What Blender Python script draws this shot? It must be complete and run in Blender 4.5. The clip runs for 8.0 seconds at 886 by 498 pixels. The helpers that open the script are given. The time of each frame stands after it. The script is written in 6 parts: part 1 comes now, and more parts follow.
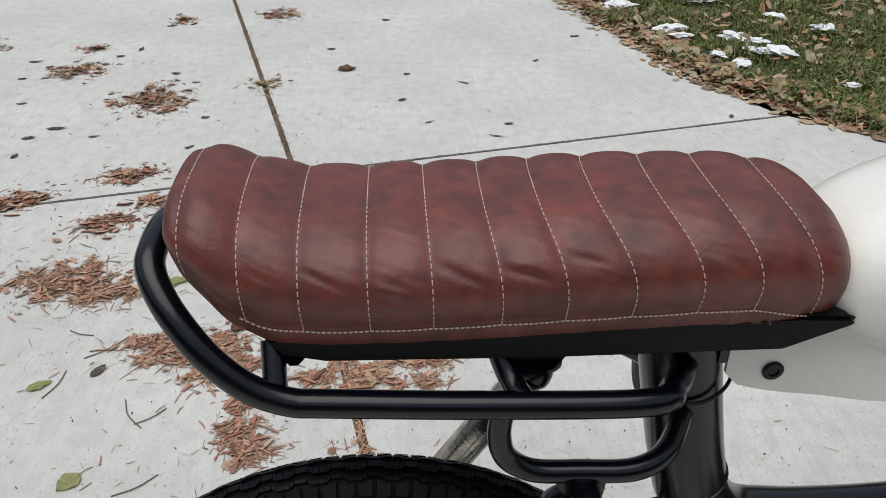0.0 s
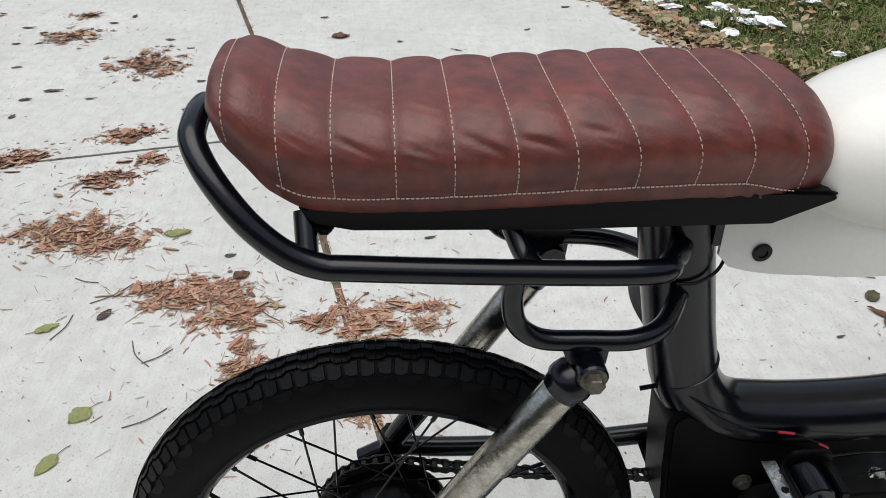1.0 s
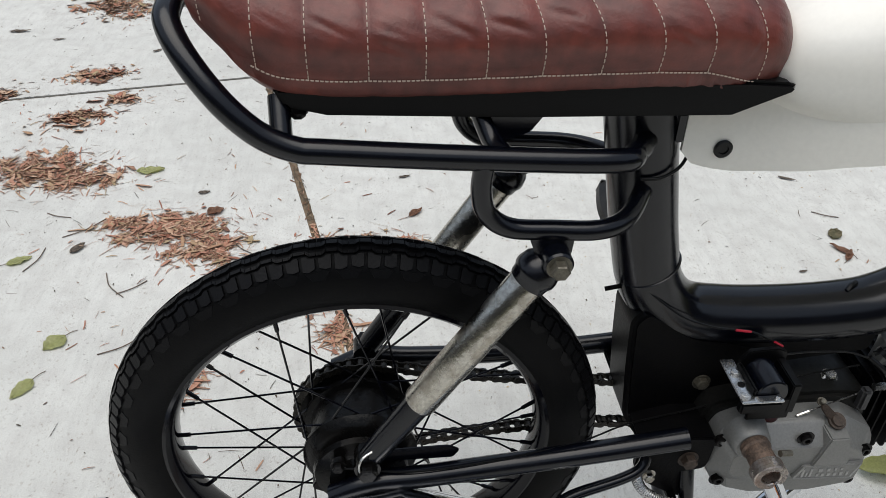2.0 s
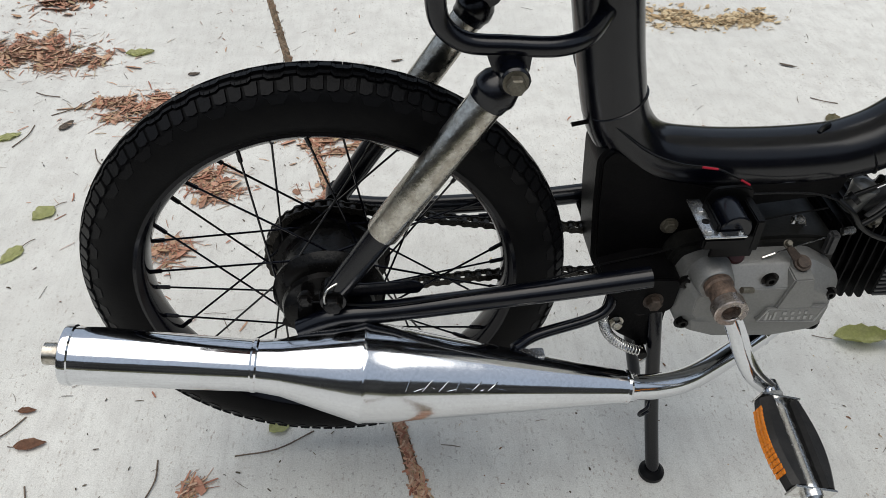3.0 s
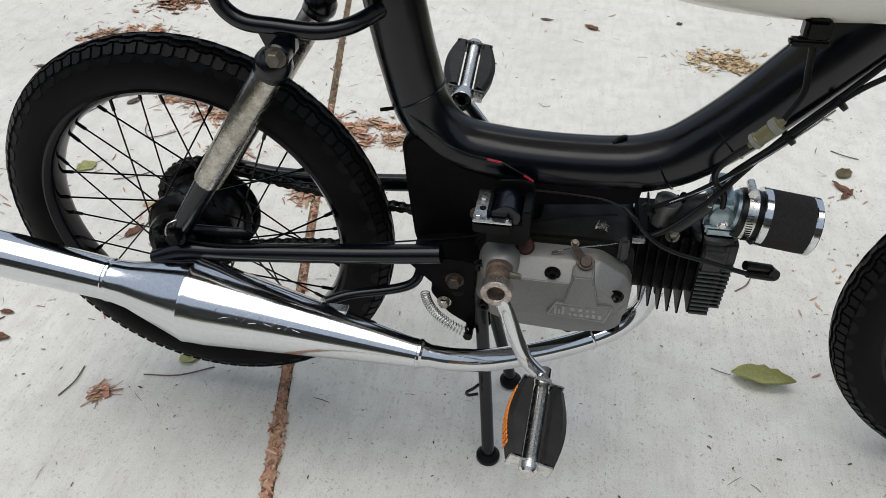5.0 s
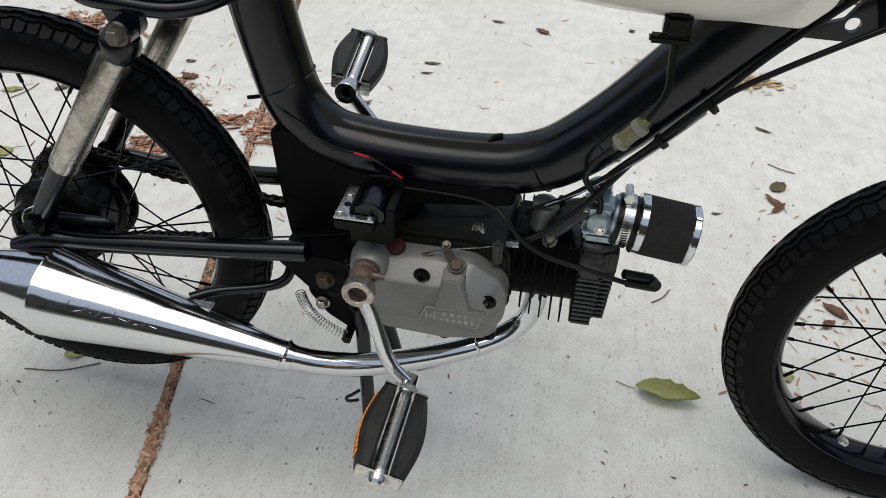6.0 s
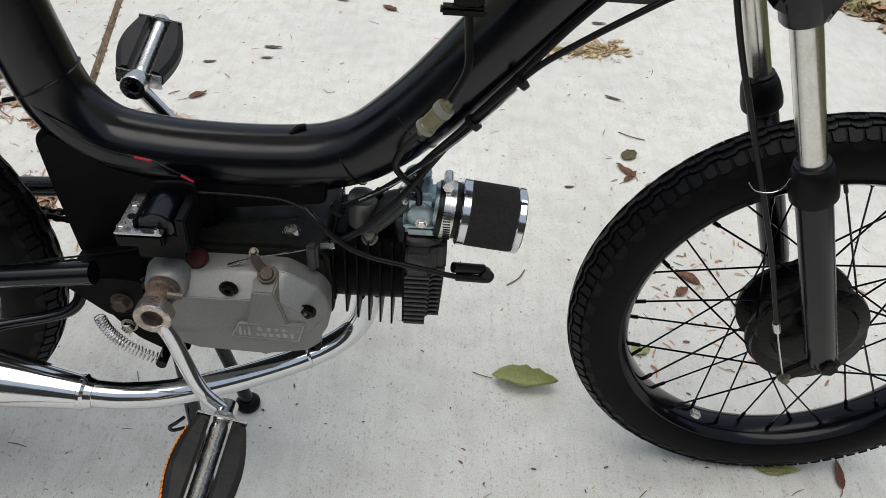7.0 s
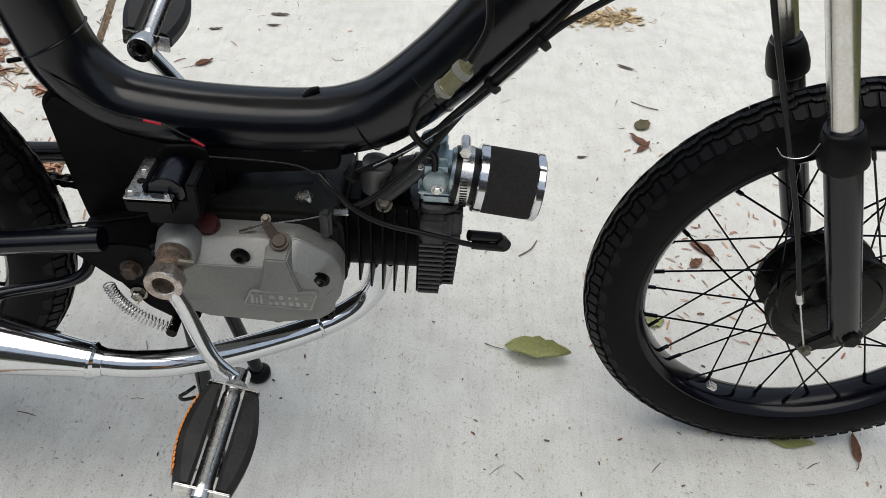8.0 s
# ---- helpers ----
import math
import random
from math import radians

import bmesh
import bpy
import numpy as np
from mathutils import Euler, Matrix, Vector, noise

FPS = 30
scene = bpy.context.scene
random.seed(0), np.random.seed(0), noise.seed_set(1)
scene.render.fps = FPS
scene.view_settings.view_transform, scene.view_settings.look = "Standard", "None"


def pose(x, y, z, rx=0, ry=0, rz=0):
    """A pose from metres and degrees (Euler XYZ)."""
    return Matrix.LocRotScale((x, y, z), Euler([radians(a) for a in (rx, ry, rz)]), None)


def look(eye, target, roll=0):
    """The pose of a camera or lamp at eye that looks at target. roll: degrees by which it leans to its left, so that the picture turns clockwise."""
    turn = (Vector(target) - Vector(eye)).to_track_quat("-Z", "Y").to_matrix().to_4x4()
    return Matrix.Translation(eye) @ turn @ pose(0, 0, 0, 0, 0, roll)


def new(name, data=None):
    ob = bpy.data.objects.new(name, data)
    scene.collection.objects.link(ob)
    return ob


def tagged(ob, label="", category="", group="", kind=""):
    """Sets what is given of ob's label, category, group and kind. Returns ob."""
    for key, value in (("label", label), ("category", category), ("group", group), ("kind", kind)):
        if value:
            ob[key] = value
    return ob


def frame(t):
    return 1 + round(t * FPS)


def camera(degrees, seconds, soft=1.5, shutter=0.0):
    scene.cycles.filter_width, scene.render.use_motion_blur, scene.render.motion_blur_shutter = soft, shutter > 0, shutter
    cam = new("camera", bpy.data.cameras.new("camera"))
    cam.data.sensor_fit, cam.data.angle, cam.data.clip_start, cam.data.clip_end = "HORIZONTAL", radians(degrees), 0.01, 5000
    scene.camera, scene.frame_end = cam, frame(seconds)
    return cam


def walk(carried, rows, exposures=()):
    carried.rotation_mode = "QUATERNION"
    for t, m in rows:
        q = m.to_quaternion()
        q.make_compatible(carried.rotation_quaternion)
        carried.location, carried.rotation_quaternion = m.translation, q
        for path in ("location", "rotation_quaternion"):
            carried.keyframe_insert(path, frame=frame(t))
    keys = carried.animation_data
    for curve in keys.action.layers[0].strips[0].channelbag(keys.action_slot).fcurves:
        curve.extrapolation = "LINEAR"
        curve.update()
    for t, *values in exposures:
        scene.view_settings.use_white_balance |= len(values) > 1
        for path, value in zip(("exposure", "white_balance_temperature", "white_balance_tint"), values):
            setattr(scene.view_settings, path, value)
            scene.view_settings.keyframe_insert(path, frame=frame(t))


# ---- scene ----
cam = camera(58.4, 8.0, soft=0.8)
PATH = [
    (0, (0.053, -0.488, 1.060), (0.158, 1.208, 0.005), -0.1),
    (0.5, (0.036, -0.547, 1.027), (0.206, 1.120, -0.066), 0.7),
    (1, (0.024, -0.569, 1.017), (0.161, 1.105, -0.067), 0.6),
    (1.5, (0.020, -0.593, 1.016), (0.167, 1.088, -0.058), 0.8),
    (2, (0.024, -0.618, 0.977), (0.220, 1.001, -0.182), 2.1),
    (2.2, (0.029, -0.622, 0.952), (0.256, 0.950, -0.264), 2.7),
    (3.3, (0.125, -0.701, 0.907), (0.210, 0.803, -0.408), 1.4),
    (3.4, (0.153, -0.710, 0.908), (0.177, 0.805, -0.402), 1.9),
    (3.5, (0.181, -0.722, 0.909), (0.158, 0.798, -0.390), 0.8),
    (3.6, (0.200, -0.726, 0.910), (0.125, 0.812, -0.377), 1.0),
    (3.7, (0.220, -0.736, 0.912), (0.113, 0.803, -0.361), 0.2),
    (3.8, (0.238, -0.747, 0.915), (0.091, 0.780, -0.346), -1.6),
    (3.9, (0.254, -0.760, 0.918), (0.119, 0.778, -0.361), -1.2),
    (4, (0.264, -0.769, 0.921), (0.171, 0.760, -0.364), -1.1),
    (4.1, (0.278, -0.788, 0.926), (0.188, 0.771, -0.338), 0.2),
    (4.2, (0.289, -0.807, 0.931), (0.214, 0.764, -0.305), 0.4),
    (5.3, (0.536, -0.782, 0.922), (0.228, 0.751, -0.324), 0.1),
    (5.5, (0.562, -0.767, 0.909), (0.277, 0.780, -0.325), 0.9),
    (6, (0.598, -0.744, 0.898), (0.360, 0.811, -0.336), 2.8),
    (6.5, (0.641, -0.704, 0.885), (0.552, 0.838, -0.385), 4.1),
    (7, (0.668, -0.662, 0.869), (0.703, 0.890, -0.392), 4.3),
    (7.5, (0.671, -0.655, 0.860), (0.711, 0.873, -0.429), 3.9),
    (8, (0.657, -0.653, 0.852), (0.686, 0.857, -0.459), 4.4),
]
walk(cam, [(t, look(eye, target, roll)) for t, eye, target, roll in PATH],
     exposures=[(0.0, -0.06, 6640, 9), (0.5, 0.06, 6640, 9), (1.0, 0.16, 6640, 9), (2.0, 0.15, 6640, 9), (3.3, 0.18, 6780, 9), (5.0, 0.19, 6780, 9), (6.5, 0.18, 6800, 9), (7.2, 0.25, 6820, 9), (8.0, 0.29, 6820, 9)])

# ---- light: bright overcast ----
world = bpy.data.worlds.new("overcast_sky")
scene.world = world
world.use_nodes = True
wn = world.node_tree
sky = wn.nodes.new("ShaderNodeTexSky")
sky.sky_type, sky.sun_disc = "NISHITA", False
sky.sun_elevation, sky.sun_rotation = radians(82), radians(229)
sky.air_density, sky.dust_density, sky.ozone_density = 1.0, 4.0, 1.0
wn.nodes["Background"].inputs[1].default_value = 0.088
# thin even cloud over the sky
cloud = wn.nodes.new("ShaderNodeMix")
cloud.data_type = "RGBA"
cloud.inputs["Factor"].default_value = 0.6
cloud.inputs["B"].default_value = (5.5, 6.4, 7.7, 1)
wn.links.new(sky.outputs[0], cloud.inputs["A"])
wn.links.new(cloud.outputs["Result"], wn.nodes["Background"].inputs[0])
sun = bpy.data.lights.new("sun", "SUN")
sun.energy, sun.angle, sun.color = 1.95, radians(70), (1.0, 0.98, 0.95)
sun_ob = new("sun", sun)
sun_ob.matrix_world = look((-0.10, -0.25, 4.0), (0.3, 0.1, 0.0))


# ---- materials ----
def material(name, base, rough=0.5, metal=0.0, var=0.0, scale=40.0, fine=0.0, fine_scale=400.0, bump=0.0, bump_scale=300.0, tint=None, coat=0.0, rough_var=0.0, spec=0.5):
    """A surface with broad patches towards tint, fine grain and relief."""
    m = bpy.data.materials.new(name)
    m.use_nodes = True
    n, l = m.node_tree.nodes, m.node_tree.links
    b = n["Principled BSDF"]
    b.inputs["Roughness"].default_value = rough
    b.inputs["Metallic"].default_value = metal
    b.inputs["Specular IOR Level"].default_value = spec
    b.inputs["Coat Weight"].default_value = coat
    b.inputs["Coat Roughness"].default_value = 0.1
    b.inputs["Base Color"].default_value = (*base, 1)
    co = n.new("ShaderNodeTexCoord")
    tint = tint or tuple(c * 0.55 for c in base)
    if var:
        a = n.new("ShaderNodeTexNoise")
        a.inputs["Scale"].default_value, a.inputs["Detail"].default_value = scale, 6
        l.new(co.outputs["Object"], a.inputs["Vector"])
        ramp = n.new("ShaderNodeMapRange")
        ramp.inputs["From Min"].default_value, ramp.inputs["From Max"].default_value = 0.35, 0.68
        ramp.inputs["To Max"].default_value = var
        l.new(a.outputs["Fac"], ramp.inputs["Value"])
        mix = n.new("ShaderNodeMix")
        mix.data_type = "RGBA"
        mix.inputs["A"].default_value, mix.inputs["B"].default_value = (*base, 1), (*tint, 1)
        l.new(ramp.outputs["Result"], mix.inputs["Factor"])
        out = mix.outputs["Result"]
        if fine:
            c = n.new("ShaderNodeTexNoise")
            c.inputs["Scale"].default_value, c.inputs["Detail"].default_value = fine_scale, 3
            l.new(co.outputs["Object"], c.inputs["Vector"])
            r2 = n.new("ShaderNodeMapRange")
            r2.inputs["From Min"].default_value, r2.inputs["From Max"].default_value = 0.3, 0.7
            r2.inputs["To Min"].default_value, r2.inputs["To Max"].default_value = 1 - fine, 1 + fine
            l.new(c.outputs["Fac"], r2.inputs["Value"])
            mul = n.new("ShaderNodeMix")
            mul.data_type, mul.blend_type = "RGBA", "MULTIPLY"
            mul.inputs["Factor"].default_value = 1
            l.new(out, mul.inputs["A"])
            l.new(r2.outputs["Result"], mul.inputs["B"])
            out = mul.outputs["Result"]
        l.new(out, b.inputs["Base Color"])
        if rough_var:
            r3 = n.new("ShaderNodeMapRange")
            r3.inputs["From Min"].default_value, r3.inputs["From Max"].default_value = 0.3, 0.7
            r3.inputs["To Min"].default_value, r3.inputs["To Max"].default_value = max(rough - rough_var, 0.02), min(rough + rough_var, 1)
            l.new(a.outputs["Fac"], r3.inputs["Value"])
            l.new(r3.outputs["Result"], b.inputs["Roughness"])
    if bump:
        d = n.new("ShaderNodeTexNoise")
        d.inputs["Scale"].default_value, d.inputs["Detail"].default_value = bump_scale, 4
        l.new(co.outputs["Object"], d.inputs["Vector"])
        bp = n.new("ShaderNodeBump")
        bp.inputs["Strength"].default_value, bp.inputs["Distance"].default_value = bump, 0.001
        l.new(d.outputs["Fac"], bp.inputs["Height"])
        l.new(bp.outputs["Normal"], b.inputs["Normal"])
    return m


def concrete():
    """Pale broom-finished concrete with pits, brush lines and faint stains."""
    m = bpy.data.materials.new("concrete")
    m.use_nodes = True
    n, l = m.node_tree.nodes, m.node_tree.links
    b = n["Principled BSDF"]
    b.inputs["Roughness"].default_value, b.inputs["Specular IOR Level"].default_value = 0.88, 0.3
    co = n.new("ShaderNodeTexCoord")

    def noise_tex(scale, detail, stretch=(1, 1, 1)):
        mp = n.new("ShaderNodeMapping")
        mp.inputs["Scale"].default_value = stretch
        mp.inputs["Rotation"].default_value = (0, 0, radians(12))
        t = n.new("ShaderNodeTexNoise")
        t.inputs["Scale"].default_value, t.inputs["Detail"].default_value = scale, detail
        l.new(co.outputs["Object"], mp.inputs["Vector"])
        l.new(mp.outputs["Vector"], t.inputs["Vector"])
        return t.outputs["Fac"]

    def rng(v, a, b_, c, d):
        r = n.new("ShaderNodeMapRange")
        for k, x in zip(("From Min", "From Max", "To Min", "To Max"), (a, b_, c, d)):
            r.inputs[k].default_value = x
        l.new(v, r.inputs["Value"])
        return r.outputs["Result"]

    def mix(fac, a, b_, kind="MIX"):
        x = n.new("ShaderNodeMix")
        x.data_type, x.blend_type = "RGBA", kind
        for sock, v in (("Factor", fac), ("A", a), ("B", b_)):
            if isinstance(v, (tuple, float)):
                x.inputs[sock].default_value = v
            else:
                l.new(v, x.inputs[sock])
        return x.outputs["Result"]
    col = mix(rng(noise_tex(2.2, 5), 0.35, 0.65, 0, 1), (0.645, 0.643, 0.607, 1), (0.560, 0.560, 0.528, 1))
    col = mix(rng(noise_tex(22, 5), 0.42, 0.68, 0, 0.45), col, (0.47, 0.455, 0.43, 1))
    col = mix(rng(noise_tex(75, 3, (1, 0.12, 1)), 0.48, 0.74, 0, 0.26), col, (0.40, 0.39, 0.375, 1))
    col = mix(1.0, col, rng(noise_tex(520, 3), 0.3, 0.7, 0.86, 1.14), "MULTIPLY")
    col = mix(rng(noise_tex(230, 2, (1, 0.45, 1)), 0.60, 0.72, 0, 0.40), col, (0.33, 0.315, 0.29, 1))
    pits = rng(noise_tex(140, 2), 0.65, 0.69, 0, 0.40)
    patch = rng(noise_tex(5, 3), 0.4, 0.6, 0.25, 1)
    amount = n.new("ShaderNodeMath")
    amount.operation = "MULTIPLY"
    l.new(pits, amount.inputs[0])
    l.new(patch, amount.inputs[1])
    col = mix(amount.outputs[0], col, (0.14, 0.125, 0.11, 1))
    flecks = rng(noise_tex(230, 3, (1, 0.55, 1)), 0.60, 0.68, 0, 0.52)
    streak = rng(noise_tex(26, 4, (1, 0.08, 1)), 0.40, 0.62, 0.15, 1)
    both = n.new("ShaderNodeMath")
    both.operation = "MULTIPLY"
    l.new(flecks, both.inputs[0])
    l.new(streak, both.inputs[1])
    col = mix(both.outputs[0], col, (0.24, 0.185, 0.135, 1))
    l.new(col, b.inputs["Base Color"])
    h = n.new("ShaderNodeMath")
    h.operation = "SUBTRACT"
    l.new(rng(noise_tex(110, 4, (1, 0.1, 1)), 0, 1, 0, 0.8), h.inputs[0])
    l.new(pits, h.inputs[1])
    bp = n.new("ShaderNodeBump")
    bp.inputs["Strength"].default_value, bp.inputs["Distance"].default_value = 0.5, 0.0015
    l.new(h.outputs[0], bp.inputs["Height"])
    l.new(bp.outputs["Normal"], b.inputs["Normal"])
    return m


def shreds(name, colours, rough=0.85):
    """Loose bits whose colour changes from bit to bit."""
    m = bpy.data.materials.new(name)
    m.use_nodes = True
    n, l = m.node_tree.nodes, m.node_tree.links
    b = n["Principled BSDF"]
    b.inputs["Roughness"].default_value, b.inputs["Specular IOR Level"].default_value = rough, 0.2
    g = n.new("ShaderNodeNewGeometry")
    r = n.new("ShaderNodeValToRGB")
    while len(r.color_ramp.elements) < len(colours):
        r.color_ramp.elements.new(0.5)
    for i, c in enumerate(colours):
        r.color_ramp.elements[i].position = i / (len(colours) - 1)
        r.color_ramp.elements[i].color = (*c, 1)
    l.new(g.outputs["Random Per Island"], r.inputs["Fac"])
    co = n.new("ShaderNodeTexCoord")
    t = n.new("ShaderNodeTexNoise")
    t.inputs["Scale"].default_value, t.inputs["Detail"].default_value = 180, 3
    l.new(co.outputs["Object"], t.inputs["Vector"])
    q = n.new("ShaderNodeMapRange")
    q.inputs["To Min"].default_value, q.inputs["To Max"].default_value = 0.6, 1.4
    l.new(t.outputs["Fac"], q.inputs["Value"])
    x = n.new("ShaderNodeMix")
    x.data_type, x.blend_type = "RGBA", "MULTIPLY"
    x.inputs["Factor"].default_value = 1
    l.new(r.outputs["Color"], x.inputs["A"])
    l.new(q.outputs["Result"], x.inputs["B"])
    l.new(x.outputs["Result"], b.inputs["Base Color"])
    return m


M_CONCRETE = concrete()
M_SOIL = material("lawn_soil", (0.075, 0.085, 0.034), 0.95, 0, 0.9, 6, 0.4, 160, 0.8, 60, (0.090, 0.068, 0.042))
M_LEATHER = material("leather", (0.160, 0.036, 0.025), 0.45, 0, 0.75, 28, 0.24, 80, 0.28, 420, (0.082, 0.024, 0.020), rough_var=0.07, spec=0.55)
M_THREAD = material("thread", (0.58, 0.46, 0.38), 0.8, 0, 0.3, 300)
# blue in this base stands in for sky sheen on the black paint
M_BLACK = material("satin_black_paint", (0.0018, 0.0024, 0.0052), 0.22, 0, 0.4, 30, 0.1, 300, 0.04, 300, (0.003, 0.0033, 0.0052), rough_var=0.05, spec=0.46)
M_PAN = material("black_vinyl", (0.0028, 0.0028, 0.0032), 0.42, 0, 0.4, 60, 0.1, 300, 0.2, 500, spec=0.16)
M_RUBBER = material("tyre_rubber", (0.0025, 0.0025, 0.003), 0.5, 0, 0.5, 60, 0.15, 300, 0.25, 500, (0.005, 0.005, 0.005), spec=0.10)
# lighter than the carcass: dust, plus bluish sky sheen put into the colour
M_TREAD = material("dusty_sheen_tread_rubber", (0.0040, 0.0040, 0.0048), 0.42, 0, 0.6, 30, 0.15, 300, 0.3, 400, (0.006, 0.0058, 0.0062), spec=0.15)
M_RIM = material("black_rim_paint", (0.002, 0.002, 0.0045), 0.16, 0, 0.4, 40, 0.1, 200, 0.04, 200, spec=0.26)
M_GRIME = material("greasy_black_metal", (0.0035, 0.0034, 0.0034), 0.27, 0.0, 0.6, 45, 0.2, 300, 0.4, 180, (0.007, 0.006, 0.0055), rough_var=0.12, spec=0.15)
M_CHAIN = material("oily_chain_steel", (0.030, 0.027, 0.022), 0.30, 0.6, 0.7, 120, 0.3, 500, 0.3, 300, (0.012, 0.010, 0.009), rough_var=0.1)
M_CHROME = material("polished_chrome", (0.70, 0.72, 0.75), 0.11, 1.0, 0.4, 14, 0.05, 300, 0.20, 34, (0.60, 0.61, 0.63), rough_var=0.04)
M_STEEL = material("worn_steel", (0.50, 0.485, 0.44), 0.25, 1.0, 0.65, 60, 0.2, 260, 0.22, 220, (0.28, 0.24, 0.19), rough_var=0.12)
M_ZINC = material("bright_steel", (0.70, 0.70, 0.69), 0.24, 1.0, 0.5, 120, 0.15, 500, 0.1, 300, (0.40, 0.38, 0.35), rough_var=0.1)
M_ALLOY = material("cast_alloy", (0.215, 0.215, 0.207), 0.42, 0.40, 0.7, 24, 0.08, 400, 0.12, 700, (0.21, 0.21, 0.20), rough_var=0.08)
# dark base holds both the oil and the shade under the frame tube
M_ALLOY_SHADED = material("oily_shaded_alloy", (0.014, 0.014, 0.013), 0.45, 0, 0.7, 40, 0.2, 300, 0.12, 400, (0.007, 0.0066, 0.006), rough_var=0.12, spec=0.14)
M_BADGE = material("cast_lettering", (0.40, 0.40, 0.39), 0.3, 0.6, 0.5, 60, 0.1, 400)
M_FORK = material("bright_fork_steel", (0.70, 0.69, 0.66), 0.2, 1.0, 0.35, 50, 0.10, 400, 0.06, 250, (0.54, 0.50, 0.44), rough_var=0.08)
# black paint; on the head core it stands in for shade between fins
M_FINS = material("black_paint_and_gap_shade", (0.003, 0.003, 0.0035), 0.42, 0, 0.6, 60, 0.2, 300, 0.3, 400, (0.005, 0.0046, 0.0046), spec=0.06)
M_HEAD = material("grey_cast_head", (0.035, 0.035, 0.037), 0.45, 0.1, 0.6, 50, 0.2, 300, 0.3, 400, (0.055, 0.055, 0.055), spec=0.4)
# lighter than the head: light caught by the fin edges, put into colour
M_LIGHTENED_CAST = material("lightened_grey_cast", (0.060, 0.060, 0.062), 0.42, 0.2, 0.6, 50, 0.2, 300, 0.3, 400, (0.05, 0.05, 0.05), spec=0.4)
M_DARKRUST = material("old_brown_steel", (0.040, 0.030, 0.024), 0.55, 0.4, 0.8, 120, 0.3, 500, 0.5, 300, (0.085, 0.06, 0.045))
M_RUST = material("rusty_steel", (0.085, 0.062, 0.050), 0.6, 0.4, 0.8, 120, 0.3, 500, 0.7, 300, (0.22, 0.15, 0.11))
M_DULL = material("dull_plated_steel", (0.14, 0.13, 0.105), 0.42, 0.5, 0.7, 150, 0.2, 500, 0.3, 300, (0.075, 0.065, 0.047))
M_CREAM = material("cream_tank_paint", (0.87, 0.85, 0.785), 0.3, 0, 0.4, 8, 0.02, 200, 0.0, 1, (0.82, 0.80, 0.73), coat=0.3)
M_FOAM = material("black_filter_foam", (0.012, 0.0105, 0.0105), 0.95, 0, 0.5, 300, 0.3, 900, 0.9, 900, (0.03, 0.026, 0.025))
M_CARB = material("zinc_carburettor", (0.38, 0.46, 0.49), 0.35, 0.75, 0.6, 60, 0.12, 400, 0.2, 400, (0.24, 0.32, 0.36), rough_var=0.1)
M_PLASTIC = material("cloudy_plastic", (0.17, 0.16, 0.085), 0.2, 0, 0.6, 60, 0.1, 300, 0, 1, (0.08, 0.075, 0.04))
M_CAP = material("pale_plastic_cap", (0.24, 0.245, 0.22), 0.3, 0, 0.5, 80, 0.1, 300, 0, 1, (0.15, 0.15, 0.12))
M_HOSE = material("black_hose", (0.0045, 0.0045, 0.0048), 0.35, 0, 0.3, 60, 0.1, 300, spec=0.28)
M_RED = material("red_wire", (0.46, 0.014, 0.035), 0.4)
M_AMBER = material("amber_reflector", (0.75, 0.24, 0.02), 0.25, 0, 0.4, 200, 0.2, 600, 0.5, 900, (0.5, 0.13, 0.01))
M_NEEDLES = shreds("dry_needles", [(0.25, 0.10, 0.065), (0.50, 0.28, 0.20), (0.37, 0.165, 0.11), (0.60, 0.43, 0.31), (0.16, 0.075, 0.052), (0.52, 0.32, 0.22), (0.36, 0.28, 0.17), (0.44, 0.205, 0.135)])
M_TAN = shreds("pale_chaff", [(0.46, 0.36, 0.22), (0.56, 0.46, 0.30), (0.40, 0.27, 0.15), (0.50, 0.38, 0.23)])
M_SPECKS = shreds("dark_litter", [(0.05, 0.04, 0.03), (0.13, 0.10, 0.07), (0.08, 0.07, 0.05), (0.20, 0.10, 0.06)])
M_GRASS = shreds("grass_blades", [(0.075, 0.125, 0.026), (0.12, 0.185, 0.042), (0.20, 0.23, 0.075), (0.065, 0.11, 0.025), (0.30, 0.26, 0.13), (0.15, 0.175, 0.05), (0.23, 0.18, 0.095)], 0.6)
M_DEADLEAF = shreds("dead_leaves", [(0.30, 0.16, 0.09), (0.46, 0.31, 0.19), (0.38, 0.32, 0.20), (0.20, 0.13, 0.09), (0.56, 0.46, 0.32), (0.27, 0.24, 0.14), (0.42, 0.22, 0.13)], 0.7)
M_SNOW = material("old_snow", (0.86, 0.88, 0.90), 0.6, 0, 0.3, 40, 0.05, 300, 0.8, 120, (0.75, 0.77, 0.80))
M_LEAF_GREEN = material("green_leaf", (0.46, 0.48, 0.20), 0.45, 0, 0.8, 40, 0.12, 300, 0.4, 160, (0.48, 0.48, 0.25))
M_JOINT_GREY = material("dark_joint_grit", (0.13, 0.12, 0.10), 0.95, 0, 0.8, 40, 0.3, 200, 0.8, 120, (0.06, 0.055, 0.045))
M_JOINT = material("joint_dirt", (0.20, 0.145, 0.095), 0.95, 0, 0.8, 30, 0.3, 200, 0.8, 120, (0.10, 0.07, 0.045))
M_LEAF_OLIVE = material("faded_leaf", (0.15, 0.145, 0.075), 0.6, 0, 0.7, 60, 0.2, 300, 0.4, 160, (0.24, 0.19, 0.11))
M_LEAF_BROWN = material("brown_leaf", (0.20, 0.095, 0.055), 0.65, 0, 0.7, 60, 0.2, 300, 0.4, 160, (0.34, 0.19, 0.12))
